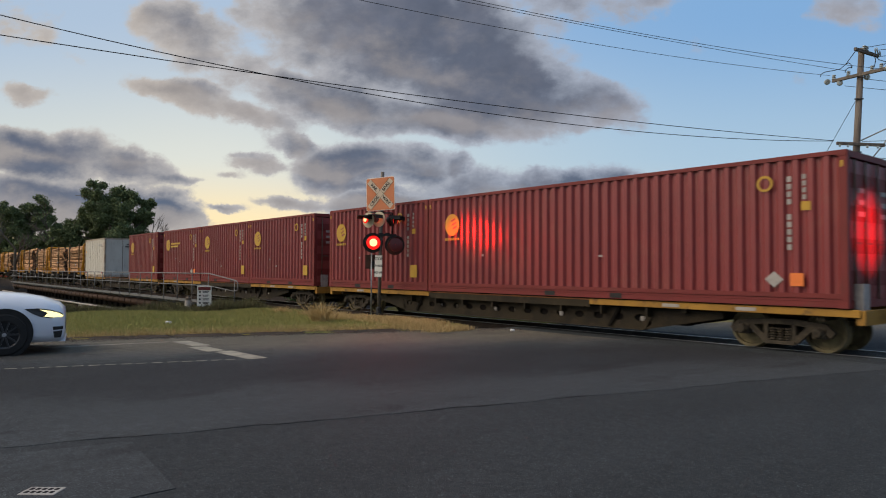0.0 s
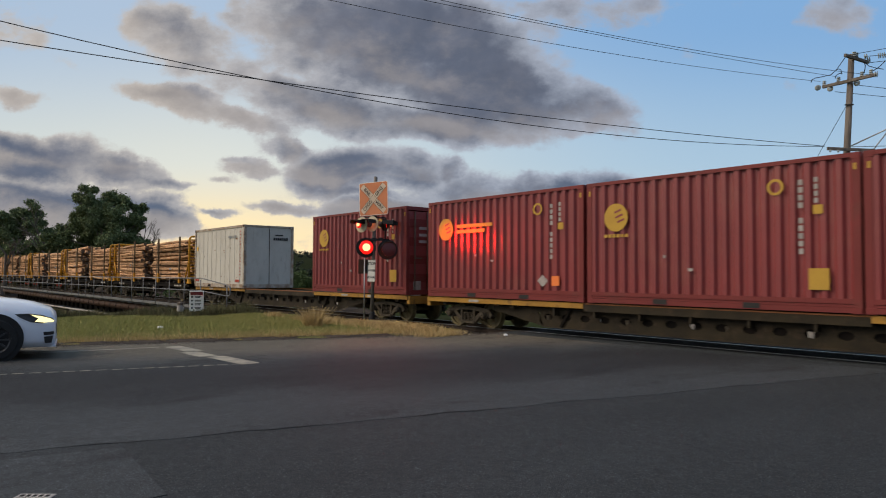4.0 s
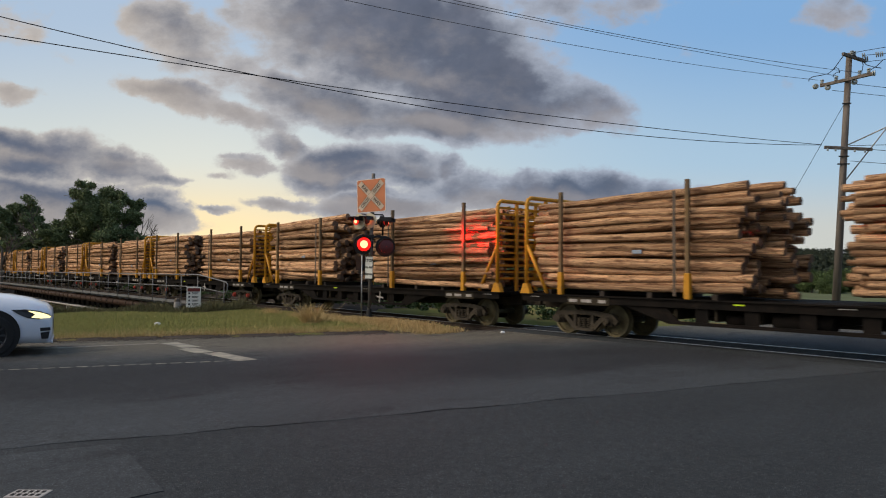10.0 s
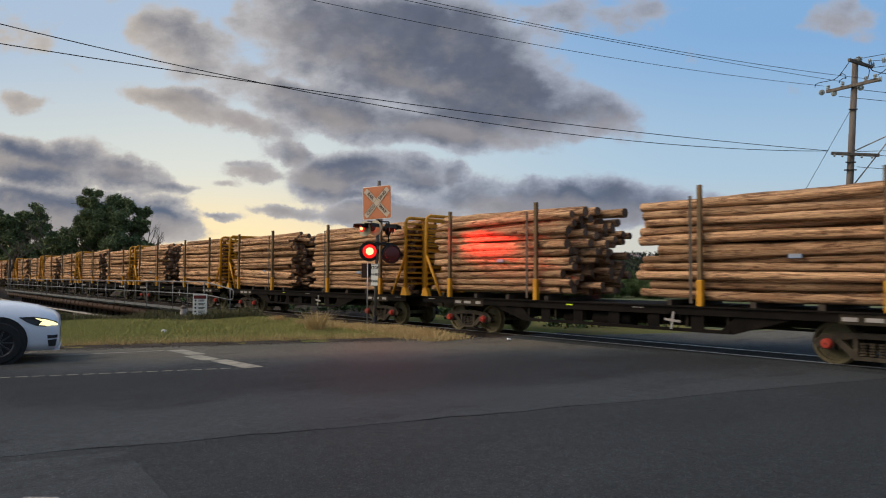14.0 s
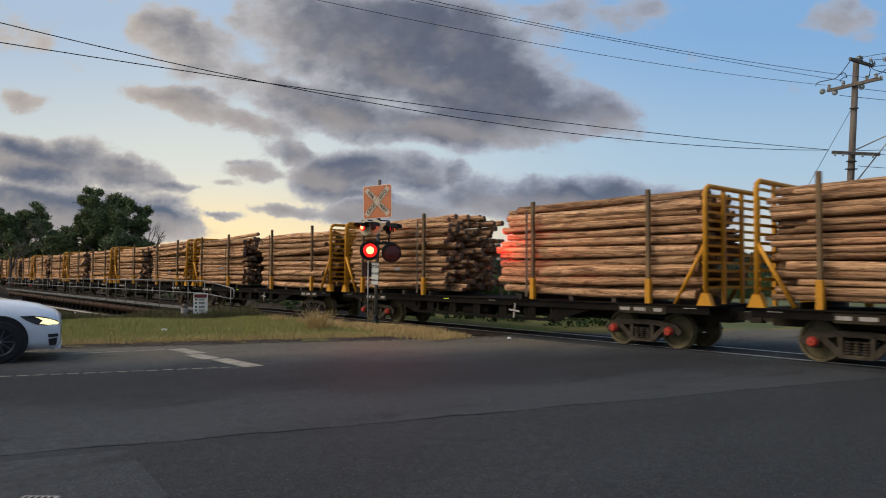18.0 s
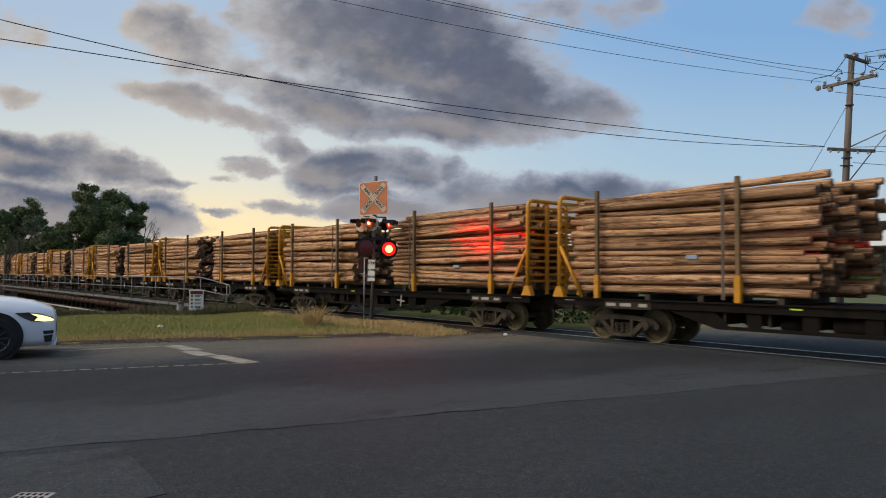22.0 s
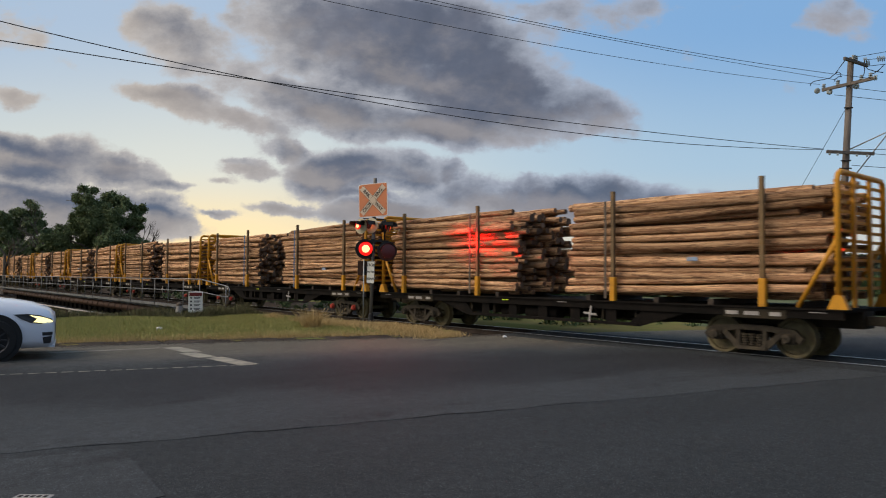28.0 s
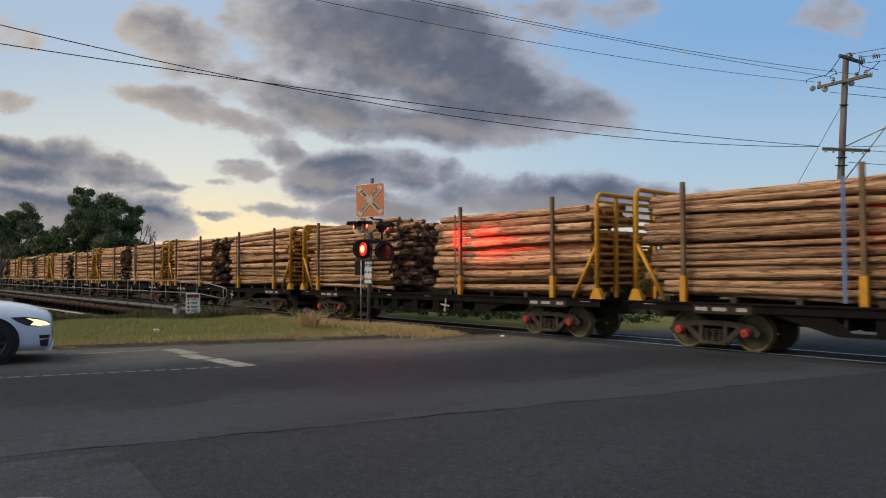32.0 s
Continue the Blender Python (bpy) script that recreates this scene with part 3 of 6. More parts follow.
def build_road():
    strip(lambda y: road_left(y) + jag(y, 1, 0.10), lambda y: seam_line(y) + jag(y, 2, 0.10), -70, 26, 0.0, "road", "asphalt", "worn dark asphalt carriageway over the level crossing", 300)
    strip(lambda y: seam_line(y) + jag(y, 2, 0.10) + 0.002, lambda y: 22.0, -70, 26, -0.004, "road_shoulder", "asphalt_coarse", "coarser grey asphalt apron beside the carriageway", 300)
    seam = B()
    pts = [(-16 + 0.12 * i) for i in range(70)]
    for y, y2 in zip(pts, pts[1:]):
        w = 0.004 + 0.014 * abs(noise.noise((y * 3.3, 0, 5)))
        if noise.noise((y * 0.9, 2, 2)) < -0.02:
            continue
        a, b = seam_line(y) + jag(y, 2, 0.10), seam_line(y2) + jag(y2, 2, 0.10)
        q = [seam.verts.new(p) for p in ((a - w, y, 0.004), (a + w, y, 0.004), (b + w, y2, 0.004), (b - w, y2, 0.004))]
        seam.faces.new(q)
    tagged(part("road_seam", seam, "seal", None), "dark cracked joint between two asphalt layers", "road seam", kind="structure")
    # trench patch beside the seam
    patch = B()
    prism(patch, [(-6.85, -12.9), (-5.2, -13.05), (-5.0, -16.5), (-7.6, -16.5)], -0.06, 0.003, "z")
    tagged(part("asphalt_patch", patch, "asphalt", None), "darker rectangular asphalt repair patch", "asphalt patch", kind="structure")

    def paint(name, pts, w, label):
        bm = B()
        for (x, y), (x2, y2) in pts:
            d = Vector((x2 - x, y2 - y, 0)).normalized()
            s = Vector((-d.y, d.x, 0)) * w / 2
            p, q = Vector((x, y, 0.004)), Vector((x2, y2, 0.004))
            bm.faces.new([bm.verts.new(v) for v in (p + s, p - s, q - s, q + s)])
        tagged(part(name, bm, "line", None), label, "road marking", kind="structure")

    paint("edge_line", [((-17.0, -19.5), (-15.52, -9.75))], 0.10, "worn white edge line")
    dash = []
    n = 44
    for i in range(n):
        a, b = i / n, (i + 0.72) / n
        p, q = Vector((-15.0, -19.5)), Vector((-11.75, -9.5))
        dash.append((tuple(p.lerp(q, a)), tuple(p.lerp(q, b))))
    paint("centre_line", dash, 0.06, "worn broken white centre line")
    paint("stop_line", [((-15.5, -9.52), (-14.3, -9.45)), ((-14.2, -9.62), (-13.25, -9.58)), ((-13.15, -9.5), (-11.7, -9.42))], 0.36, "patchy worn white stop line")
    # dark bare soil between the asphalt and the grass
    bm = B()
    rows = []
    for i in range(90):
        y = -15.5 + i * 0.16
        rows.append([bm.verts.new((road_left(y) + o, y, max(ground_z(road_left(y) + o, y), -0.05) + h)) for o, h in ((0.12, 0.012 + 0.05), (-0.25 + jag(y, 7, 0.15), 0.02), (-0.62 + jag(y, 9, 0.35), 0.015))])
    for p, q in zip(rows, rows[1:]):
        for k in range(2):
            bm.faces.new([p[k], p[k + 1], q[k + 1], q[k]])
    tagged(part("soil_edge", bm, "soil", None), "bare dark soil strip along the asphalt edge", "soil", kind="structure")
    # rubble edge between asphalt and grass
    rnd = random.Random(4)
    me = bpy.data.meshes.new("gravel_edge")
    vs, fs = [], []
    for i in range(5200):
        y = rnd.uniform(-15.5, -1.2)
        x = road_left(y) + rnd.gauss(-0.1, 0.32)
        r = rnd.uniform(0.008, 0.028)
        z = max(ground_z(x, y), 0 if x > road_left(y) else -1) + r * 0.3
        b = len(vs)
        for dx, dy, dz in ((1, 0, 0), (-.5, .87, 0), (-.5, -.87, 0), (0.1, 0, 0.9)):
            vs.append((x + dx * r * rnd.uniform(.7, 1.3), y + dy * r * rnd.uniform(.7, 1.3), z + dz * r))
        fs += [(b, b + 1, b + 3), (b + 1, b + 2, b + 3), (b + 2, b, b + 3)]
    me.from_pydata(vs, [], fs)
    me.materials.append(M["ballast"])
    tagged(new("gravel_edge", me), "loose dark gravel along the broken asphalt edge", "gravel", kind="stuff")


def build_track():
    rail_prof = [(-0.06, -0.11), (0.06, -0.11), (0.06, -0.10), (0.012, -0.085), (0.012, -0.02), (0.033, -0.008), (0.033, 0.022), (-0.033, 0.022), (-0.033, -0.008), (-0.012, -0.02), (-0.012, -0.085), (-0.06, -0.10)]
    for y in (-0.567, 0.567):
        bm = B()
        prism(bm, [(y + a, b) for a, b in rail_prof], -260, 60, "x")
        r = part("rail", bm, "rail", None)
        tagged(r, "rusty steel rail with a polished running surface", "rail", "rails of the track", "structure")
        top = B()
        box(top, (-100, y, 0.026), (320, 0.056, 0.008))
        part("railhead", top, "rail_top", r, "bright polished running surface")
        g = B()
        d = 0.07 if y < 0 else -0.07
        box(g, (0, y + d, 0.003), (28.0, 0.06, 0.004))
        tagged(part("flangeway", g, "seal", None), "dark flangeway groove beside the rail in the asphalt", "flangeway", kind="structure")
    for a, b, fa, fb in ((-1.5, -0.604, 0.35, 0.0), (-0.467, 0.467, 0.0, 0.0), (0.604, 1.5, 0.0, 0.35)):
        bm = prism(B(), [(a, -0.02), (a + fa, 0.019), (b - fb, 0.019), (b, -0.02)], -13.7, 14.0, "x")
        tagged(part("crossing_panel", bm, "asphalt_coarse", None), "asphalt laid level with the rails at the crossing", "crossing panel", kind="structure")
    # ballast shoulder
    bm = B()
    prism(bm, [(-2.1, -0.5), (-1.45, -0.14), (1.45, -0.14), (2.1, -0.5)], -31.5, -13.6, "x")
    bed = part("ballast_bed", bm, "ballast", None)
    tagged(bed, "dark grey crushed stone ballast under the track", "ballast", kind="structure")
    rnd = random.Random(8)
    vs, fs = [], []
    for i in range(9000):
        x, y = rnd.uniform(-31, -13.4), rnd.uniform(-2.3, 1.6)
        z = -0.14 - 0.55 * max(0, abs(y) - 1.45)
        r = rnd.uniform(0.018, 0.042)
        b = len(vs)
        for dx, dy, dz in ((1, 0, 0), (-.5, .87, 0.1), (-.5, -.87, 0), (0.1, 0, 0.9)):
            vs.append((x + dx * r * rnd.uniform(.6, 1.3), y + dy * r * rnd.uniform(.6, 1.3), z + dz * r))
        fs += [(b, b + 1, b + 3), (b + 1, b + 2, b + 3), (b + 2, b, b + 3)]
    me = bpy.data.meshes.new("ballast_stones")
    me.from_pydata(vs, [], fs)
    me.materials.append(M["ballast"])
    tagged(new("ballast_stones", me), "loose crushed stone on the track shoulder", "ballast", kind="stuff")
    sl = mesh("sleeper", rounded(box(B(), (0, 0, 0), (0.23, 2.13, 0.13)), 0.012), "timber")
    for i in range(27):
        part("sleeper", sl, "", bed, at=pose(-14.1 - 0.65 * i, rnd.uniform(-.03, .03), -0.176, 0, 0, rnd.uniform(-1, 1)))


def build_bridge():
    # steel girder spans with timber transoms and a walkway on the near side
    x0, x1 = -92.0, -31.0
    bm = B()
    for y in (-0.75, 0.75):
        box(bm, ((x0 + x1) / 2, y, -0.80), (x1 - x0, 0.03, 0.95))
        box(bm, ((x0 + x1) / 2, y, -0.345), (x1 - x0, 0.3, 0.035))
        box(bm, ((x0 + x1) / 2, y, -1.27), (x1 - x0, 0.3, 0.035))
    for i in range(40):
        box(bm, (x0 + 0.7 + i * 1.55, -0.83, -0.80), (0.015, 0.13, 0.9))
    # the girders take wagon black as the shade they lie in
    bridge = part("bridge", bm, "wagon", None)
    tagged(bridge, "rusty steel girder rail bridge coloured dark for shade, with timber transoms", "bridge", kind="structure")
    tr = mesh("transom", rounded(box(B(), (0, 0, 0), (0.22, 2.6, 0.19)), 0.012), "timber")
    rnd = random.Random(3)
    for i in range(95):
        part("transom", tr, "", bridge, at=pose(x1 - 0.2 - 0.64 * i, rnd.uniform(-.05, .05), -0.21, 0, 0, rnd.uniform(-1, 1)))
    for x in (-31.2, -47, -62, -77, -92):
        part("bridge_pier", box(B(), (x, 0, -1.9), (0.7, 3.4, 1.25)), "concrete", bridge)
    # walkway
    deck = B()
    box(deck, ((x0 - 29.2) / 2, -2.1, -0.03), (-29.2 - x0, 0.72, 0.05))
    box(deck, ((x0 - 31) / 2, -2.45, 0.0), (-31 - x0, 0.012, 0.14))
    walkway = part("walkway", deck, "grating", None)
    tagged(walkway, "galvanised steel mesh walkway along the bridge", "walkway", kind="structure")
    plate = B()
    prism(plate, [(-29.2, -0.055), (-29.2, 0.0), (-27.6, -0.06), (-27.6, -0.11)], -2.46, -1.74)
    part("ramp_plate", plate, "steel", walkway, "chequered ramp plate at the walkway's end")
    br = B()
    prism(br, [(-1.3, -0.11), (-2.47, -0.07), (-2.47, -0.14), (-1.3, -0.42)], -0.035, 0.035, "x")
    brm = mesh("bracket", br, "steel")
    for i in range(46):
        part("bracket", brm, "", walkway, at=(-32.0 - 1.3 * i, 0, 0))
    # handrail
    hand = thing("handrail", "galvanised tube handrail with three rails beside the bridge walkway", "handrail", kind="structure")
    y = -2.46
    part("top_rail", tube(B(), [(x0, y, 1.26), (-60, y, 1.30), (-32.6, y, 1.36), (-32.2, y, 1.35), (-29.4, y, 1.09), (-29.15, y, 1.06), (-29.0, y, 0.97), (-29.0, y, 0.72), (-29.1, y, 0.63), (-29.3, y, 0.62)], 0.026), "tube_grey", hand)
    part("middle_rail", tube(B(), [(x0, y, 0.68), (-60, y, 0.72), (-32.4, y, 0.78), (-29.3, y, 0.60)], 0.022), "tube_grey", hand)
    post = mesh("post", cyl(B(), (0, 0, 0), (0, 0, 1.36), 0.024, n=8), "tube_grey")
    for i in range(28):
        part("post", post, "", hand, at=(-32.4 - 2.15 * i, y, -0.06))
    part("post", cyl(B(), (0, 0, 0), (0, 0, 1.14), 0.024, n=8), "tube_grey", hand, at=(-29.35, y, -0.06))
    # large pipe slung under the walkway
    pipe = thing("water_pipe", "rusty brown large pipe with bolted collars under the walkway", "pipe", kind="structure")
    part("pipe_run", cyl(B(), (x0, -2.05, -0.42), (-30.8, -2.05, -0.48), 0.21, n=16), "pipe", pipe)
    co = mesh("collar", lathe(B(), [(0.21, -0.05), (0.245, -0.045), (0.245, 0.045), (0.21, 0.05)], 16, axis="x"), "pipe")
    for i in range(44):
        part("collar", co, "", pipe, at=(-32.2 - 1.36 * i, -2.05, -0.48 + 0.06 * 1.36 * i / 61))
    cond = B()
    tube(cond, [(x0, -3.2, -1.0), (-60, -3.3, -0.95), (-42, -4.0, -0.72), (-30.6, -4.85, -0.36)], 0.06)
    tagged(part("conduit", cond, "concrete", None), "pale thin service pipe along the creek bank", "pipe", kind="structure")


build_ground()
build_road()
build_track()
build_bridge()

# ---- the train ----
# distance run by the train, in seconds and metres
RUN = [(0.0, 0.0), (2.0, 13.0), (6.0, 39.0), (9.0, 58.55), (13.0, 84.8), (17.0, 110.8), (20.0, 130.2), (23.0, 149.5), (25.0, 162.4), (28.0, 181.5), (30.0, 194.3), (32.0, 206.95)]
MOVING = []  # things of the train with their place along it at the start
DECK = 1.04
PITCH = 15.38
FIRST_LOG = -62.95
REAR_ENDS = (-0.25, -0.62, -0.55, 0.05, -0.62, 0.0, -0.35, -0.3, -0.1, -0.55, -0.4)


def bogie_meshes():
    d = {}
    # cast side frame with two openings, in x and z about the bogie's centre
    sf = B()
    y0, y1 = -0.05, 0.05
    arch = [(-1.02, 0.44), (-0.86, 0.60), (-0.30, 0.66), (0.30, 0.66), (0.86, 0.60), (1.02, 0.44), (0.94, 0.33), (0.80, 0.44), (0.60, 0.50), (0.30, 0.55), (-0.30, 0.55), (-0.60, 0.50), (-0.80, 0.44), (-0.94, 0.33)]
    prism(sf, arch, y0, y1)
    prism(sf, [(-0.66, 0.50), (-0.52, 0.52), (-0.20, 0.24), (-0.22, 0.16), (-0.30, 0.16)], y0, y1)
    prism(sf, [(0.66, 0.50), (0.52, 0.52), (0.20, 0.24), (0.22, 0.16), (0.30, 0.16)], y0, y1)
    prism(sf, [(-0.30, 0.16), (-0.30, 0.23), (0.30, 0.23), (0.30, 0.16)], y0 - 0.03, y1 + 0.03)
    box(sf, (-0.27, 0, 0.40), (0.08, 0.12, 0.34)), box(sf, (0.27, 0, 0.40), (0.08, 0.12, 0.34))
    for x in (-0.74, 0.74):
        box(sf, (x, 0, 0.42), (0.24, 0.16, 0.2))
    d["side"] = mesh("sideframe", sf, "cast")
    sp = B()
    lathe(sp, [p for i in range(5) for p in ((0.045, 0.235 + i * 0.05), (0.068, 0.248 + i * 0.05), (0.068, 0.266 + i * 0.05), (0.045, 0.279 + i * 0.05))], 10, axis="z")
    d["spring"] = mesh("spring", sp, "cast")
    ws = B()
    cyl(ws, (0, -0.86, 0), (0, 0.86, 0), 0.07, n=12)
    for s in (-1, 1):
        lathe(ws, [(0.10, s * 0.50), (0.12, s * 0.60), (0.20, s * 0.58), (0.325, s * 0.575), (0.335, s * 0.63), (0.395, s * 0.635), (0.40, s * 0.53), (0.425, s * 0.51), (0.425, s * 0.495), (0.33, s * 0.49), (0.32, s * 0.53), (0.2, s * 0.52)], 28)
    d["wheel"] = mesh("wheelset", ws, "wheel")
    cp = lathe(B(), [(0.02, -0.10), (0.075, -0.095), (0.085, -0.06), (0.10, -0.04), (0.10, 0.03)], 14)
    d["cap_red"] = mesh("axle_cap", cp, "cap_red")
    cp = lathe(B(), [(0.02, -0.10), (0.075, -0.095), (0.085, -0.06), (0.10, -0.04), (0.10, 0.03)], 14)
    d["cap"] = mesh("axle_cap", cp, "cast")
    bo = B()
    box(bo, (0, 0, 0.56), (0.42, 1.5, 0.2)), cyl(bo, (0, 0, 0.6), (0, 0, 0.74), 0.2, n=14)
    box(bo, (-0.42, 0, 0.3), (0.1, 1.2, 0.14)), box(bo, (0.42, 0, 0.3), (0.1, 1.2, 0.14))
    d["bolster"] = mesh("bogie", bo, "wagon")
    return d


BOGIE = bogie_meshes()


def add_bogie(wagon, x, caps):
    b = part("bogie", BOGIE["bolster"], "", wagon, at=(x, 0, 0))
    for y in (-0.86, 0.86):
        part("sideframe", BOGIE["side"], "", b, at=(0, y, 0))
        for dx in (-0.15, 0.0, 0.15):
            part("spring", BOGIE["spring"], "", b, at=(dx, y, 0))
        for dx in (-0.74, 0.74):
            part("axle_cap", BOGIE[caps], "", b, "red bearing cap" if caps == "cap_red" else "", at=pose(dx, y + (-0.09 if y < 0 else 0.09), 0.43, 0, 0, 0 if y < 0 else 180))
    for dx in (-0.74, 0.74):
        part("wheelset", BOGIE["wheel"], "", b, "steel wheelset with warm headlight glow in its colour", at=(dx, 0, 0.425))
    return b


def coupler():
    bm = B()
    box(bm, (0.12, 0, 0.80), (0.5, 0.16, 0.18))
    box(bm, (0.40, 0.03, 0.80), (0.16, 0.26, 0.26))
    return mesh("coupler", bm, "cast")


COUPLER = coupler()


def log_wagon(name, label, caps, blue):
    """Flat wagon with bolsters, sliding stanchions and a yellow end frame at each end. Its front coupling line is at x = 0."""
    w = thing(name, label, "flat wagon", "log wagons of the train")
    L = PITCH
    deck = B()
    box(deck, (-L / 2, 0, DECK - 0.03), (L - 0.9, 2.42, 0.06))
    for i in range(14):
        box(deck, (-0.9 - i * (L - 1.8) / 13, 0, DECK - 0.11), (0.09, 2.36, 0.1))
    part("deck", deck, "wagon", w)
    # side sills: shallow at the ends, deeper with openings between the bogies
    for y in (-1.19, 1.19):
        s = B()
        prism(s, [(-0.45, DECK - 0.19), (-0.45, DECK), (-L + 0.45, DECK), (-L + 0.45, DECK - 0.19)], y - 0.012, y + 0.012)
        box(s, (-L / 2, y, DECK - 0.012), (L - 0.9, 0.1, 0.03))
        k = y * 0.965
        prism(s, [(-3.55, DECK - 0.19), (-4.75, DECK - 0.55), (-5.1, DECK - 0.55), (-4.7, DECK - 0.19)], k - 0.01, k + 0.01)
        prism(s, [(-L + 3.55, DECK - 0.19), (-L + 4.75, DECK - 0.55), (-L + 5.1, DECK - 0.55), (-L + 4.7, DECK - 0.19)], k - 0.01, k + 0.01)
        box(s, (-L / 2, k, DECK - 0.515), (L - 9.6, 0.09, 0.07))
        for i in range(5):
            box(s, (-5.55 - i * (L - 11.1) / 4, k, DECK - 0.34), (0.30, 0.02, 0.30))
        part("side_sill", s, "wagon", w)
    beam = B()
    box(beam, (-L / 2, 0, DECK - 0.22), (L - 0.9, 0.6, 0.34))
    for i in range(7):
        x = -4.9 - i * (L - 9.8) / 6
        box(beam, (x, 0, DECK - 0.30), (0.06, 2.2, 0.30))
    box(beam, (-L / 2, 0.3, DECK - 0.48), (L - 9.6, 0.7, 0.05))
    for y in (-0.45, 0.5):
        tube(beam, [(-3.0, y, DECK - 0.42), (-L + 3.0, y, DECK - 0.42)], 0.03, 6)
    part("underframe", beam, "wagon_brown", w)
    part("air_tank", cyl(B(), (-8.4, -0.9, 0.66), (-7.3, -0.9, 0.66), 0.17, n=14), "wagon", w)
    part("brake_cylinder", cyl(B(), (-9.4, -0.85, 0.62), (-9.0, -0.85, 0.62), 0.12, n=12), "wagon", w)
    hw = B()
    for a in (0.1, 1.72):
        box(hw, (0, 0, 0), (0.40, 0.016, 0.05), Matrix.Rotation(a, 4, "Y"))
    wheel = part("handbrake_wheel", lathe(B(), [(0.192, -0.008), (0.206, -0.008), (0.206, 0.008), (0.192, 0.008)], 24, ring=True), "wagon", w, "dark handbrake wheel with worn white spokes", at=(-6.1, -1.23, 0.72))
    part("spoke_cross", hw, "marking", wheel)
    for x, k in ((-2.3, caps), (-L + 2.24, caps)):
        add_bogie(w, x, k)
    part("coupler", COUPLER, "", w, at=(-0.46, 0, 0))
    part("coupler", COUPLER, "", w, at=pose(-L + 0.46, 0, 0, 0, 0, 180))
    # end frames
    for x, f in ((-0.55, -1), (-L + 0.55, 1)):
        post = B()
        tube(post, [(x, -1.16, DECK), (x, -1.16, 3.40), (x, -1.12, 3.52), (x, -1.02, 3.58), (x, 1.02, 3.58), (x, 1.12, 3.52), (x, 1.16, 3.40), (x, 1.16, DECK)], 0.055, 10)
        e = part("end_frame", post, "yellow", w, "yellow welded steel end frame")
        for y in (-0.40, 0.40):
            part("upright", box(B(), (x, y, 2.32), (0.07, 0.09, 2.52)), "yellow", e)
        for y in (-1.16, 1.16):
            part("foot", prism(B(), [(x - 0.18, DECK), (x + 0.18, DECK), (x + 0.07, DECK + 0.26), (x - 0.07, DECK + 0.26)], y - 0.07, y + 0.07), "yellow", e)
            br = tube(B(), [(x, y, 2.35), (x + f * 0.72, y, DECK + 0.02)], 0.045, 6)
            part("brace", br, "yellow", e)
        for i in range(12):
            part("slat", box(B(), (x + f * 0.05, 0, 1.42 + i * 0.18), (0.035, 2.36, 0.06)), "yellow", e)
    # stanchions
    for x in (-1.92, -5.45, -L + 5.25, -L + 1.75):
        for y in (-1.2, 1.2):
            st = B()
            box(st, (0, 0, 1.29), (0.085, 0.085, 2.58))
            s = part("stanchion", st, "stanchion", w, at=(x, y, DECK))
            part("sleeve", rounded(box(B(), (0, 0, 0.28), (0.14, 0.12, 0.56)), 0.012), "yellow", s, "yellow sleeve round the stanchion's foot")
    for x in (-5.5, -L + 5.1):
        part("webbing_strap", box(B(), (x - 0.16, -1.22, 2.25), (0.07, 0.014, 2.3)), "blue" if blue else "steel_dark", w)
    for x in (-2.1, -L + 2.6):
        pl = B()
        box(pl, (x, -1.208, DECK - 0.13), (1.25, 0.006, 0.19))
        p = part("number_board", pl, "wagon_brown", w)
        for i, (a, b) in enumerate(((-0.45, 0.26), (-0.05, 0.3), (0.42, 0.22))):
            part("number_bar", box(B(), (x + a, -1.213, DECK - 0.13), (b, 0.004, 0.075)), "marking", p)
    for x in (-0.9, -L + 0.9, -7.0):
        part("label_plate", box(B(), (x, -1.206, DECK - 0.05), (0.3, 0.006, 0.05)), "marking", w)
    part("reflector", box(B(), (-9.0, -1.206, DECK - 0.06), (0.22, 0.006, 0.06)), "reflector", w, "yellow-green reflector")
    return w


def log_meshes():
    """Peeled logs about 6 m long along x, from the butt at x = 0 to the tip at x = 1 (scaled by length)."""
    out = []
    rnd = random.Random(11)
    for k in range(14):
        bm = B()
        r0 = 1.0
        taper = rnd.uniform(0.03, 0.16) * rnd.choice((1, -1))
        bend, ph = rnd.uniform(0.0, 0.13), rnd.uniform(0, 6.28)
        n, m = 11, 15
        rings = []
        length = 6.1
        for i in range(m):
            t = i / (m - 1)
            r = r0 * (1 + taper * (t - 0.5)) * (1 + 0.09 * noise.noise((t * 9, k * 3.1, 0)))
            if rnd.random() < 0.2:
                r *= 1.10
            cy, cz = bend * math.sin(math.pi * t) * math.cos(ph) * 5, bend * math.sin(math.pi * t) * math.sin(ph) * 5
            cy += 0.20 * noise.noise((t * 3, k, 4))
            cz += 0.20 * noise.noise((t * 3, k, 9))
            ring = []
            for j in range(n):
                a = 2 * math.pi * j / n
                q = r * (1 + 0.09 * noise.noise((math.cos(a) * 1.4, math.sin(a) * 1.4 + k, t * 5)))
                ring.append(bm.verts.new((t * length, cy + q * math.cos(a), cz + q * math.sin(a))))
            rings.append(ring)
        for u, v in zip(rings, rings[1:]):
            for j in range(n):
                bm.faces.new([u[j], u[(j + 1) % n], v[(j + 1) % n], v[j]]).smooth = True
        for ring in (rings[0], rings[-1]):
            f = bm.faces.new(ring)
            f.material_index = 1
        out.append(mesh("log", bm, "log", "log_end"))
    return out


LOGS = log_meshes()


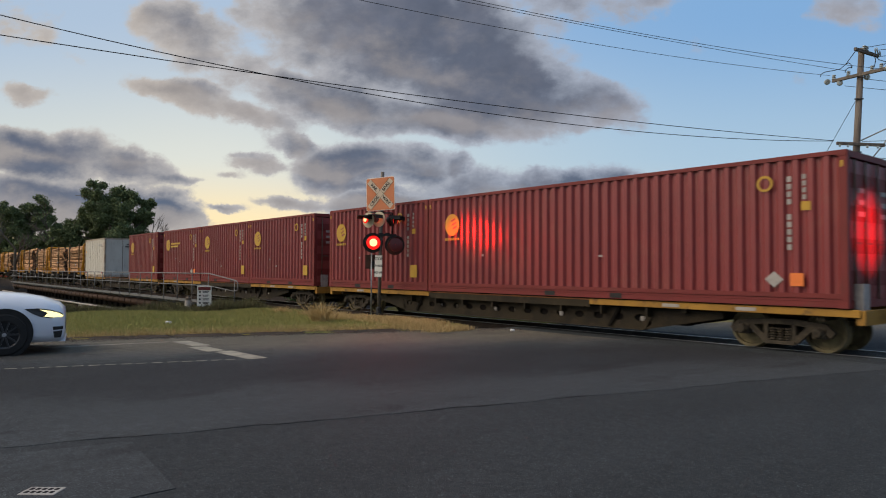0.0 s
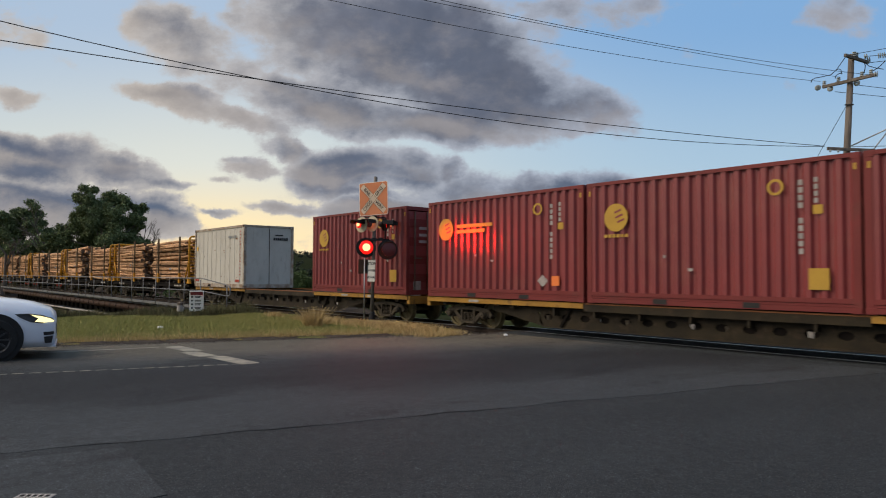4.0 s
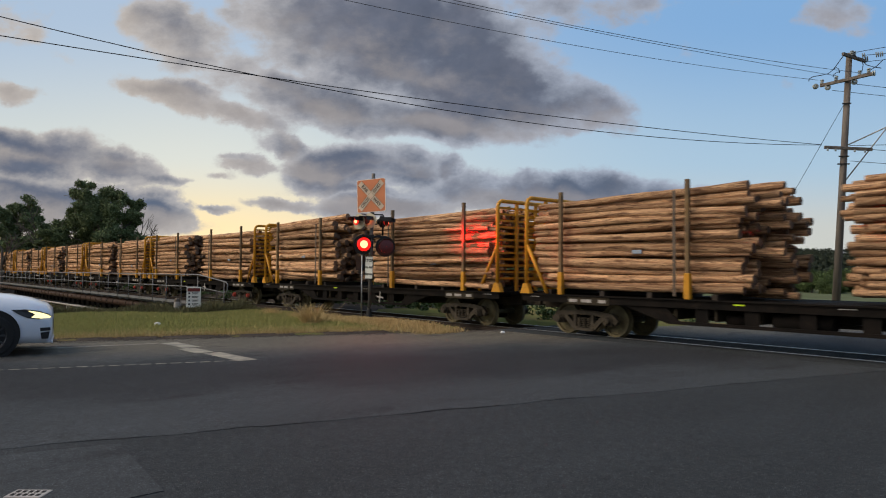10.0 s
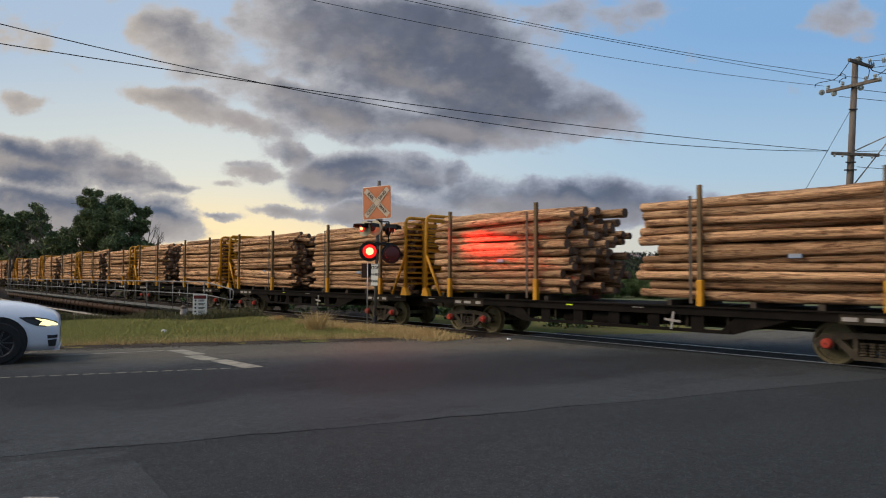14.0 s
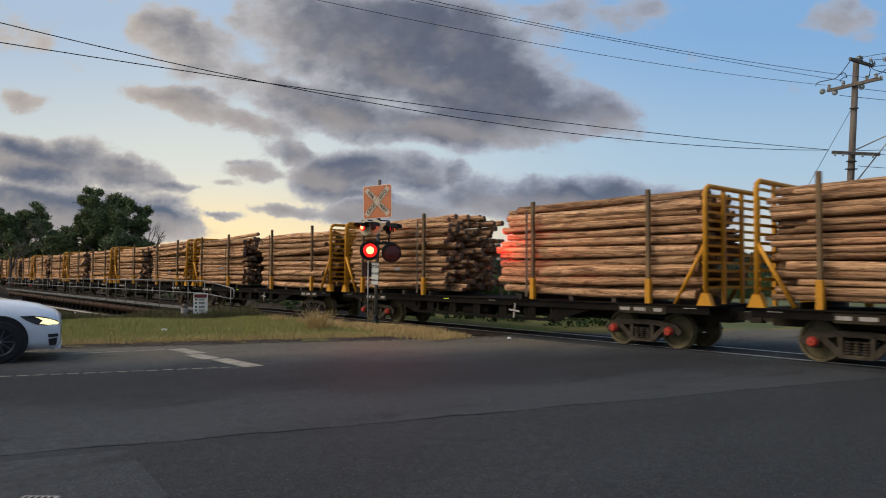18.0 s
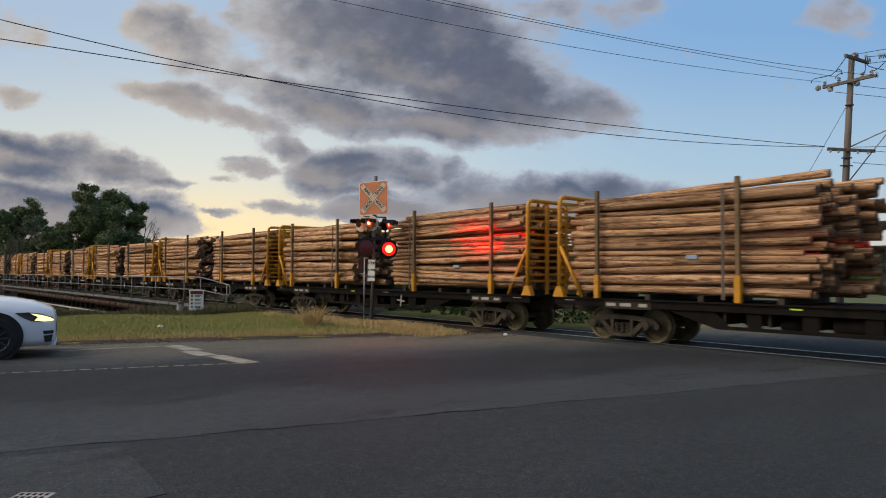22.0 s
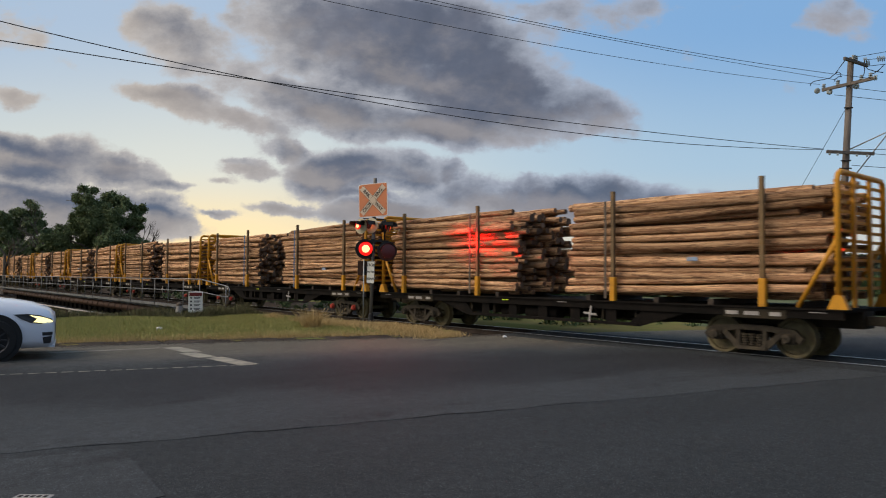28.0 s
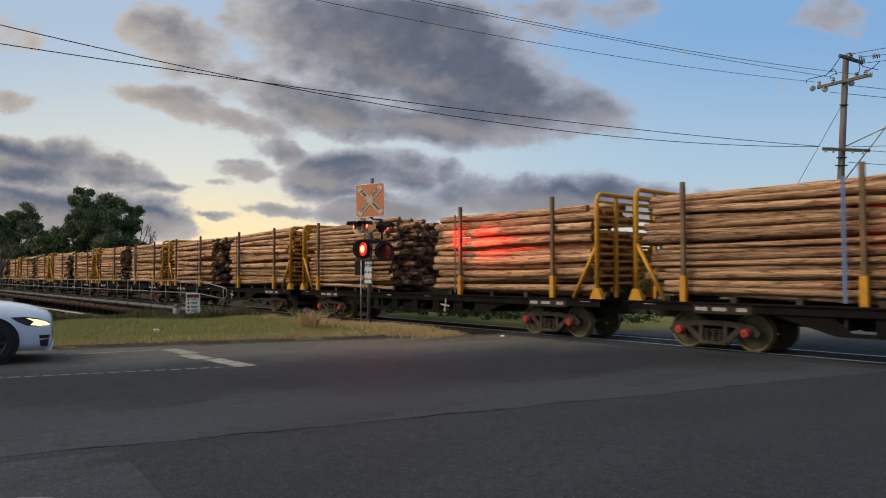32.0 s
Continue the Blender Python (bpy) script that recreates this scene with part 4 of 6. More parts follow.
def log_load(x0, x1, seed, ragged, top, long=6.1):
    """A stack of logs from x0 to x1 in the wagon's space; the ragged end lies at the wagon's middle."""
    rnd = random.Random(seed)
    load = thing("log_load", "stack of peeled brown pine logs between steel stanchions on the wagon", "log stack", "log loads on the train")
    z = DECK + 0.16
    row = 0
    for x in (x0 + 0.6, (x0 + x1) / 2 - 0.6, (x0 + x1) / 2 + 0.7, x1 - 0.6):
        part("bearer", box(B(), (x, 0, DECK + 0.06), (0.12, 2.2, 0.12)), "timber", load)
    size = rnd.choice((0.080, 0.088, 0.097, 0.112))
    heap = top + 0.16
    while z < heap:
        r = size * rnd.uniform(0.82, 1.22)
        y = -1.10 + r * ((1.0 if row % 2 == 0 else 1.3) + rnd.uniform(-0.05, 0.25)) + max(0.0, z - top + 0.1) * 1.4
        while y + r < 1.12 - max(0.0, z - top + 0.1) * 1.4:
            q = r * rnd.uniform(0.72, 0.97)
            length = rnd.uniform(long - 0.45, long + 0.1)
            shift = rnd.gauss(0.30 if y > 0 else 0.0, 0.17 if y < -0.6 else 0.38) * (1 if ragged > 0 else -1)
            if ragged > 0:
                a = x1 - length + min(0.62, max(-0.55, shift))
                a = max(a, x0 - 0.05 + rnd.uniform(0, 0.15))
            else:
                a = x0 + min(0.6, max(-1.0, shift))
                a = min(a, x1 - length + 0.05 - rnd.uniform(0, 0.15))
            sag = rnd.gauss(0, 0.012)
            s = length / 6.1
            m = Matrix.Translation((a, y + rnd.gauss(0, 0.012), z + r * 0.95 + sag)) @ Euler((rnd.uniform(0, 6.28), rnd.gauss(0, 0.013), rnd.gauss(0, 0.012))).to_matrix().to_4x4()
            if rnd.random() < 0.5:
                m = m @ Matrix.Translation((length, 0, 0)) @ Matrix.Rotation(math.pi, 4, "Z")
            buried = ragged < 0 and -0.5 < y < 0.5 and z < top - 0.4
            if not buried:
                part("log", rnd.choice(LOGS), "", load, at=m @ Matrix.Diagonal((s, q, q, 1)))
            if row == 4 and y < -0.9:
                part("paint_mark", rounded(box(B(), (a + length * 0.55, y - q * 0.93, z + r), (0.26, 0.03, 0.09)), 0.01), "paint_blue", load, "pale blue spray mark")
            y += 2 * r * rnd.uniform(0.97, 1.04)
        z += 2 * r * 0.885
        row += 1
    return load


def corrugated(length, h0, h1, y, depth, pitch):
    """A folded steel wall along x."""
    bm = B()
    n = max(2, round(length / pitch))
    p = length / n
    xs = []
    for i in range(n):
        b = -length / 2 + i * p
        xs += [(b, 0), (b + p * 0.36, 0), (b + p * 0.54, 1), (b + p * 0.80, 1)]
    xs.append((length / 2, 0))
    s = 1 if y < 0 else -1
    lo = [bm.verts.new((x, y + s * d * depth, h0)) for x, d in xs]
    hi = [bm.verts.new((x, y + s * d * depth, h1)) for x, d in xs]
    for i in range(len(xs) - 1):
        bm.faces.new([lo[i], lo[i + 1], hi[i + 1], hi[i]])
    return bm


def container(length, label, emblem, tall=2.896, code=True, wide=False, placard="yellow"):
    c = thing("shipping_container", label, "container", "containers on the train")
    L, H, Y = length, tall, 1.219
    fr = B()
    for x in (-1, 1):
        for y in (-1, 1):
            box(fr, (x * (L / 2 - 0.07), y * (Y - 0.06), H / 2), (0.14, 0.12, H))
    for y in (-1, 1):
        box(fr, (0, y * (Y - 0.03), H - 0.04), (L - 0.28, 0.06, 0.08))
        box(fr, (0, y * (Y - 0.025), 0.065), (L - 0.28, 0.05, 0.10)), box(fr, (0, y * (Y - 0.035), 0.145), (L - 0.28, 0.04, 0.05)), box(fr, (0, y * (Y - 0.025), 0.225), (L - 0.28, 0.05, 0.09))
    for x in (-1, 1):
        box(fr, (x * (L / 2 - 0.06), 0, H - 0.06), (0.10, 2.2, 0.12))
        box(fr, (x * (L / 2 - 0.06), 0, 0.08), (0.10, 2.2, 0.15))
    box(fr, (0, 0, 0.16), (L - 0.2, 2.3, 0.05))
    part("frame", fr, "red_dark", c, "dark red welded container frame")
    for x in (-1, 1):
        for y in (-1, 1):
            for z in (0.06, H - 0.06):
                part("corner_casting", rounded(box(B(), (x * (L / 2 - 0.085), y * (Y - 0.079), z), (0.182, 0.168, 0.124)), 0.012), "red_dark", c)
    for y in (-1, 1):
        part("side_panel", corrugated(L - 0.28, 0.27, H - 0.07, y * (Y - 0.012), 0.066, 0.278), "red", c, "red corrugated steel side wall")
    roof = B()
    box(roof, (0, 0, H - 0.03), (L - 0.2, 2.34, 0.03))
    part("roof_panel", roof, "red_dark", c)
    # front end wall, corrugated, and door end
    m = Matrix.Rotation(math.pi / 2, 4, "Z")
    e = corrugated(2.2, 0.15, H - 0.11, (L / 2 - 0.03), 0.045, 0.25)
    e.transform(m)
    part("end_panel", e, "red", c)
    ex = L / 2
    for y in (-0.56, 0.56):
        d = part("door", rounded(box(B(), (ex - 0.06, y, H / 2), (0.05, 1.09, H - 0.3)), 0.01), "red", c, "red steel door with locking rods")
        for k in range(4):
            part("door_rib", box(B(), (ex - 0.035, y, 0.55 + k * 0.6), (0.02, 1.0, 0.28)), "red_dark", d)
        for k in (-0.30, 0.22):
            part("lock_rod", cyl(B(), (ex - 0.005, y + k, 0.15), (ex - 0.005, y + k, H - 0.15), 0.02, n=6), "steel_dark", d)
            part("rod_handle", box(B(), (ex + 0.012, y + k + 0.12, 1.2), (0.02, 0.3, 0.04)), "steel_dark", d)
        for k in range(3):
            part("door_plate", box(B(), (ex - 0.02, y + 0.05, 1.75 + 0.22 * k), (0.012, 0.32, 0.09)), "marking", d)
    yy = -Y - 0.004

    def flat(name, x, z, w, h, material, label=""):
        part(name, box(B(), (x, yy, z), (w, 0.006, h)), material, c, label)

    if emblem:
        x = -L / 2 + (1.15 if L > 8 else 0.85)
        disc = B()
        lathe(disc, [(0.02, yy - 0.003), (0.33, yy - 0.003), (0.33, yy + 0.003), (0.02, yy + 0.003)], 28, (x, 0, H * 0.70))
        e = part("emblem", disc, "emblem", c, "round yellow emblem")
        for k in range(3):
            part("emblem_bar", box(B(), (x + 0.10, yy - 0.005, H * 0.70 + 0.12 - 0.12 * k), (0.2, 0.006, 0.045), Matrix.Translation((x, 0, H * .7)) @ Matrix.Rotation(-0.35, 4, "Y") @ Matrix.Translation((-x, 0, -H * .7))), "red", e)
        if wide:
            for z, w in ((0.07, 1.5), (-0.09, 1.2)):
                flat("lettering_bar", x + 0.5 + w / 2, H * 0.70 + z, w, 0.10, "emblem")
        else:
            for k in range(6):
                flat("lettering_bar", x - 0.29 + 0.115 * k, H * 0.70 - 0.43, 0.08, 0.075, "emblem")
    if code:
        x = L / 2 - 0.75
        for k in range(11):
            if k in (4, 10):
                continue
            flat("code_bar", x - 0.28, H - 0.45 - 0.145 * k, 0.085, 0.105, "marking")
        for k in range(4):
            flat("code_bar", x, H - 0.42 - 0.13 * k, 0.07, 0.09, "marking")
        disc = B()
        lathe(disc, [(0.11, yy - 0.003), (0.16, yy - 0.003), (0.16, yy + 0.003), (0.11, yy + 0.003)], 20, (x - 0.75, 0, H - 0.5), ring=True)
        part("small_emblem", disc, "emblem", c)
        flat("small_plate", x + 0.03, H - 0.98, 0.17, 0.17, "emblem")
    if placard == "yellow":
        flat("placard", L / 2 - 0.72, 0.62, 0.36, 0.40, "emblem", "yellow placard")
    else:
        flat("placard", L / 2 - 0.9, 0.52, 0.25, 0.25, "orange_mark", "orange hazard placard")
        part("placard", prism(B(), [(L / 2 - 1.33, 0.36), (L / 2 - 1.15, 0.52), (L / 2 - 1.33, 0.68), (L / 2 - 1.51, 0.52)], yy - .003, yy + .003), "marking", c, "white diamond placard")
    rnd = random.Random(int(L * 10) + int(wide))
    for k in range(2):
        flat("scuff_label", rnd.uniform(-L * 0.35, L * 0.3), rnd.uniform(0.4, H * 0.55), rnd.uniform(0.05, 0.12), rnd.uniform(0.04, 0.07), "marking")
    # fork pockets, flat black for the shade in their openings, and yellow casting marks
    for k in (-1.03, 1.03):
        flat("fork_pocket", k, 0.09, 0.34, 0.11, "sign_black")
    for x in (-L / 2 + 0.09, L / 2 - 0.09):
        flat("corner_mark", x, H - 0.25, 0.05, 0.12, "emblem")
    return c


def insulated_box():
    c = thing("insulated_container", "dirty white insulated container with scuffed panels", "container", "containers on the train")
    L, H, Y = 6.06, 2.93, 1.25
    b = rounded(box(B(), (0, 0, H / 2), (L - 0.06, 2 * Y - 0.05, H - 0.06)), 0.02)
    part("body_shell", b, "white_box", c, "scuffed white outer panels")
    fr = B()
    for x in (-1, 1):
        for y in (-1, 1):
            box(fr, (x * (L / 2 - 0.05), y * (Y - 0.05), H / 2), (0.12, 0.12, H))
    for y in (-1, 1):
        box(fr, (0, y * (Y - 0.04), H - 0.05), (L, 0.09, 0.1)), box(fr, (0, y * (Y - 0.04), 0.09), (L, 0.09, 0.18))
    for x in (-1, 1):
        box(fr, (x * (L / 2 - 0.04), 0, H - 0.05), (0.09, 2.3, 0.1)), box(fr, (x * (L / 2 - 0.04), 0, 0.09), (0.09, 2.3, 0.18))
    part("frame", fr, "white_frame", c, "chipped white frame with rusty edges")
    for y in (-1, 1):
        for k in range(10):
            part("panel_rib", box(B(), (-L / 2 + 0.55 + k * 0.55, y * (Y - 0.02), H / 2), (0.035, 0.012, H - 0.3)), "white_box", c)
    rnd = random.Random(61)
    for k in range(22):
        low = rnd.random() < 0.6
        x, z = rnd.uniform(-L / 2 + 0.25, L / 2 - 0.3), rnd.uniform(0.25, 0.6) if low else rnd.uniform(1.3, 2.5)
        part("scuff", box(B(), (x, -Y + 0.022, z), (rnd.uniform(0.03, 0.16), 0.008, rnd.uniform(0.015, 0.06)), Matrix.Translation((x, 0, z)) @ Matrix.Rotation(rnd.uniform(-0.4, 0.4), 4, "Y") @ Matrix.Translation((-x, 0, -z))), rnd.choice(("steel_dark", "rust", "white_frame")), c)
    # black plates put the shade of the fork pocket openings on the frame
    for x in (-1.02, 1.05):
        part("fork_pocket", rounded(box(B(), (x, -Y + 0.002, 0.07), (0.36, 0.014, 0.12)), 0.004), "sign_black", c)
    for x in (-1, 1):
        for y in (-1, 1):
            for z in (0.06, H - 0.06):
                part("corner_casting", rounded(box(B(), (x * (L / 2 - 0.08), y * (Y - 0.075), z), (0.182, 0.17, 0.13)), 0.012), "white_frame", c)
    yy = -Y - 0.004
    for k in range(14):
        part("red_mark", box(B(), (L / 2 - 0.42, yy, 0.62 + 0.155 * k), (0.075, 0.006, 0.055)), "cap_red", c)
    for x in (-L / 2 + 0.35, L / 2 - 0.72):
        for k in range(5):
            part("red_panel_mark", box(B(), (x - 0.2 + 0.1 * k, yy, 0.33), (0.07, 0.006, 0.12)), "cap_red", c)
    part("placard", box(B(), (-L / 2 + 0.35, yy, 1.95), (0.18, 0.006, 0.18)), "sign_yellow", c)
    for k in range(7):
        part("lettering_bar", box(B(), (L / 2 - 1.75 + 0.13 * k + (0.06 if k > 3 else 0), yy, H - 0.52), (0.07, 0.006, 0.12)), "steel", c)
    for k in range(7):
        part("lettering_bar", box(B(), (L / 2 + 0.002, 0.25 + 0.11 * k, H - 0.62), (0.006, 0.08, 0.13)), "sign_black", c)
    part("lettering_bar", box(B(), (L / 2 + 0.002, 0.5, H - 0.44), (0.006, 0.4, 0.05)), "sign_black", c)
    part("corner_plate", box(B(), (L / 2 + 0.002, -Y + 0.07, 1.2), (0.006, 0.09, 0.9)), "sign_yellow", c)
    for y in (-0.6, 0.6):
        part("door_seam", box(B(), (L / 2 - 0.025, y * 0 + 0.02, H / 2), (0.012, 0.025, H - 0.3)), "steel_dark", c)
    return c


def container_wagon(L):
    """Skeletal container wagon with a yellow top sill and a brown centre beam full of openings."""
    w = thing("container_wagon", "container wagon with yellow side sill and brown underframe", "container wagon", "container wagons of the train")
    z = 0.91
    for y in (-1.15, 1.15):
        for x0, x1 in ((-0.5, -6.55), (-L + 6.55, -L + 0.5)):
            part("side_sill", rounded(box(B(), ((x0 + x1) / 2, y, z - 0.075), (x0 - x1, 0.06, 0.14)), 0.008), "sill_yellow", w, "yellow painted side sill")
        part("middle_sill", box(B(), (-L / 2, y, z - 0.02), (L - 13.1, 0.035, 0.03)), "rust", w)
        part("middle_web", box(B(), (-L / 2, y, z - 0.12), (L - 13.1, 0.02, 0.17)), "wagon_brown", w)
    web = B()
    n = 16
    span0, span1 = -3.6, -L + 3.6
    for y in (-0.95, 0.95):
        # web plate with holes: posts between openings plus top and bottom chords
        prism(web, [(-3.2, 0.72), (-L + 3.2, 0.72), (-L + 3.2, 0.60), (-3.2, 0.60)], y - 0.012, y + 0.012)
        prism(web, [(-4.9, 0.40), (-L + 4.9, 0.40), (-L + 5.1, 0.24), (-5.1, 0.24)], y - 0.012, y + 0.012)
        prism(web, [(-3.2, 0.60), (-5.1, 0.24), (-4.9, 0.60)], y - 0.012, y + 0.012)
        prism(web, [(-L + 3.2, 0.60), (-L + 5.1, 0.24), (-L + 4.9, 0.60)], y - 0.012, y + 0.012)
        step = (L - 9.9) / n
        for i in range(n):
            x = -4.95 - (i + 0.5) * step
            sides = [(1, 0), (1, 1), (0, 1), (-1, 1), (-1, 0), (-1, -1), (0, -1), (1, -1)]
            for y2 in (y - 0.012, y + 0.012):
                rim = [web.verts.new((x + a * step / 2, y2, 0.50 + b * 0.10)) for a, b in sides]
                hole = [web.verts.new((x + 0.155 * math.cos(k * math.pi / 4), y2, 0.50 + 0.088 * math.sin(k * math.pi / 4))) for k in range(8)]
                for k in range(8):
                    web.faces.new([rim[k], rim[(k + 1) % 8], hole[(k + 1) % 8], hole[k]])
        box(web, (-L / 2, y, 0.235), (L - 10.2, 0.2, 0.02))
    for i in range(0, n, 2):
        x = -4.95 - i * (L - 9.9) / (n - 1)
        box(web, (x, -1.05, 0.66), (0.05, 0.2, 0.22))
    box(web, (-L / 2, 0, 0.75), (L - 0.9, 0.6, 0.20))
    for i in range(7):
        box(web, (-1.2 - i * (L - 2.4) / 6, 0, 0.76), (0.14, 2.2, 0.16))
    part("underframe", web, "wagon_brown", w, "brown fish-bellied underframe with square openings")
    # added black plates behind the holes stand for the shade inside
    for y in (-0.91, 0.91):
        part("inner_web", box(B(), (-L / 2, y, 0.5), (L - 10.0, 0.012, 0.24)), "wagon", w)
    for i in range(12):
        x = -5.2 - i * (L - 10.4) / 11
        part("valve", cyl(B(), (x, -0.86, 0.36), (x, -0.86, 0.54), 0.07, 0.09, n=8), "marking" if i % 3 == 0 else "cast", w)
    for x in (-5.9, -L + 5.9):
        part("brake_strut", box(B(), (x, -1.0, 0.56), (0.07, 0.03, 0.75), Matrix.Translation((x, 0, .56)) @ Matrix.Rotation(0.6, 4, "Y") @ Matrix.Translation((-x, 0, -.56))), "wagon", w)
    for x in (-0.5, -L + 0.5):
        part("headstock", box(B(), (x, 0, 0.76), (0.14, 2.3, 0.26)), "sill_yellow", w)
    part("handbrake_stand", box(B(), (-0.62, -0.75, 1.12), (0.16, 0.3, 0.5)), "marking", w)
    for x in (-2.6, -L + 2.6, -4.3):
        part("number_board", box(B(), (x, -1.184, z - 0.075), (0.42, 0.006, 0.07)), "marking", w)
    add_bogie(w, -2.05, "cap")
    add_bogie(w, -L + 2.05, "cap")
    part("coupler", COUPLER, "", w, at=(-0.46, 0, 0))
    part("coupler", COUPLER, "", w, at=pose(-L + 0.46, 0, 0, 0, 0, 180))
    return w


def build_train():
    FLOOR = 0.92
    first = container_wagon(19.45)
    for i, u in enumerate((-4.35, -23.98, -43.5)):
        MOVING.append((first if i == 0 else copy_thing(first, pose(0, 0, 0)), u))
    a = container(12.19, "red corrugated forty-foot container with orange placard", True, placard="orange")
    MOVING.append((a, -11.12))
    b = container(6.06, "red corrugated twenty-foot container with round yellow emblem", True)
    for i, x in enumerate((-20.3, -27.57, -33.68, -47.05)):
        MOVING.append((b if i == 0 else copy_thing(b, pose(0, 0, 0)), x))
    MOVING.append((container(6.06, "red corrugated container with wide yellow emblem", True, wide=True, placard="orange"), -39.85))
    MOVING.append((insulated_box(), -59.38))
    kinds = [log_wagon("log_wagon", "black flat wagon with yellow end frames and red bearing caps", "cap_red", False),
             log_wagon("log_wagon", "black flat wagon with yellow end frames and dark bogies", "cap", False),
             log_wagon("log_wagon", "black flat wagon with yellow end frames and blue straps", "cap_red", True)]
    order = [1, 1, 0, 0, 0, 1, 1, 1, 1, 2, 0, 1, 0, 1, 1, 0]
    used = set()
    for i, k in enumerate(order):
        w = kinds[k] if k not in used else copy_thing(kinds[k], pose(0, 0, 0))
        used.add(k)
        u = FIRST_LOG - PITCH * i
        MOVING.append((w, u))
        rnd = random.Random(100 + i)
        MOVING.append((log_load(-6.75 + rnd.uniform(-.15, .15), -0.68, 200 + i, -1, 3.20 + rnd.uniform(-0.06, 0.06)), u))
        # the logs behind each wagon's middle end short of it by differing lengths
        end = REAR_ENDS[i % len(REAR_ENDS)]
        MOVING.append((log_load(-PITCH + 0.68, -PITCH + 6.65 + end, 300 + i, 1, 3.20 + rnd.uniform(-0.06, 0.06), 6.0 + end), u))
    for ob, u in MOVING:
        z = FLOOR if "container" in ob["category"] and "wagon" not in ob["category"] else 0.0
        ob["u"], ob["z"] = u, z


build_train()


def WHEELS():
    out = []
    for ob, u in MOVING:
        out += [o for o in ob.children_recursive if o.name.startswith("wheelset")]
    return out


def run_at(t):
    for (a, p), (b, q) in zip(RUN, RUN[1:]):
        if t <= b:
            return p + (q - p) * (t - a) / (b - a)
    return RUN[-1][1]


def motions():
    turns = []
    n = 400
    for i in range(n + 1):
        t = 32.0 * i / n
        turns.append((t, Matrix.Rotation(run_at(t) / 0.40, 4, "Y")))
    for ob in WHEELS():
        base = ob.matrix_basis.translation.copy()
        walk(ob, [(t, Matrix.Translation(base) @ r) for t, r in turns])
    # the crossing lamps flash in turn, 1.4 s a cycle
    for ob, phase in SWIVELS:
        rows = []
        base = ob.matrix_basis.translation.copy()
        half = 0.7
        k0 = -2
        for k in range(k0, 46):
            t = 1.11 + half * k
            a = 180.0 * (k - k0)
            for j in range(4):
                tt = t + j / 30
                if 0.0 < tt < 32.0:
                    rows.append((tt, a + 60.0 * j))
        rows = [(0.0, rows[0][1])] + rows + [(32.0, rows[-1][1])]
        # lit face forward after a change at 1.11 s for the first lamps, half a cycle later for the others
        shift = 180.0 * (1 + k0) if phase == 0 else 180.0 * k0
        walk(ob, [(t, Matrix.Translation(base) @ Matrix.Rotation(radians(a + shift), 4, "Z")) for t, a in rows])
    for ob, u in MOVING:
        z = ob["z"]
        walk(ob, [(t, pose(u + s, 0, z)) for t, s in RUN])

# ---- crossing signal ----


def facing(x, y, z, deg):
    """Local -Y looks along the compass angle deg, counted from +X."""
    return pose(x, y, z, 0, 0, deg + 90)


TO_EYE = math.degrees(math.atan2(-14.81 + 2.31, 18.37))


SWIVELS = []  # swivelling lenses with the half period in which each one shows its lit face


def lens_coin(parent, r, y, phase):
    """A two-faced lens, one face lit, the other dark; swivelling it about the upright stands for flashing."""
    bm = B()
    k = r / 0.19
    # red rim round the hot heart stands for glow spread over the target
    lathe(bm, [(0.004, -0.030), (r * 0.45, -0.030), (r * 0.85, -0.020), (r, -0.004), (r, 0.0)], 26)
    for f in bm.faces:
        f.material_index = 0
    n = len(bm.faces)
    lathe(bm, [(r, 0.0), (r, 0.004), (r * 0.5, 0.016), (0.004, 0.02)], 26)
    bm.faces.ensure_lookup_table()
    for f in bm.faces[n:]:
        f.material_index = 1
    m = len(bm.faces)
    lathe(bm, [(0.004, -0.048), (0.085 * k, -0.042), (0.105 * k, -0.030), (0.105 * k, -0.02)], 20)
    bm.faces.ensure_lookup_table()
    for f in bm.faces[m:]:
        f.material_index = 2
    o = part("lens", bm, ("lit_red", "dim_red", "hot_red"), parent, "swivelling red lens, its lit face widened for the glow round it", at=(0, y, 0))
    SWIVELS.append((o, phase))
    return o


def lamp_head(parent, x, z, r, turn, phase, y=-0.10):
    """Round black target board with hood and red lens; local -Y is its front."""
    m = Matrix.Translation((x, y, z)) @ Matrix.Rotation(radians(turn), 4, "Z")
    bm = B()
    lathe(bm, [(0.02, 0.05), (r, 0.05), (r, 0.03), (0.02, 0.03)], 32)
    cyl(bm, (0, 0.04, 0), (0, 0.18, 0), 0.11, n=16)
    h = part("lamp_head", bm, "black", parent, "round black signal target with hooded red lens", at=m)
    hood = B()
    n = 14
    a = [(-1.0 + 2.0 * i / n) * 1.75 for i in range(n + 1)]
    for i in range(n):
        q = []
        for t, d in ((a[i], 0.0), (a[i + 1], 0.0), (a[i + 1], 1.0), (a[i], 1.0)):
            depth = 0.03 - d * max(0.06, 0.36 - 0.17 * abs(t))
            q.append(hood.verts.new((0.25 * math.sin(t), depth, 0.25 * math.cos(t))))
        hood.faces.new(q)
    bmesh.ops.remove_doubles(hood, verts=hood.verts[:], dist=0.0005)
    bmesh.ops.solidify(hood, geom=hood.faces[:], thickness=0.005)
    part("hood", hood, "black", h)
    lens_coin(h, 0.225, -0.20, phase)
    return h


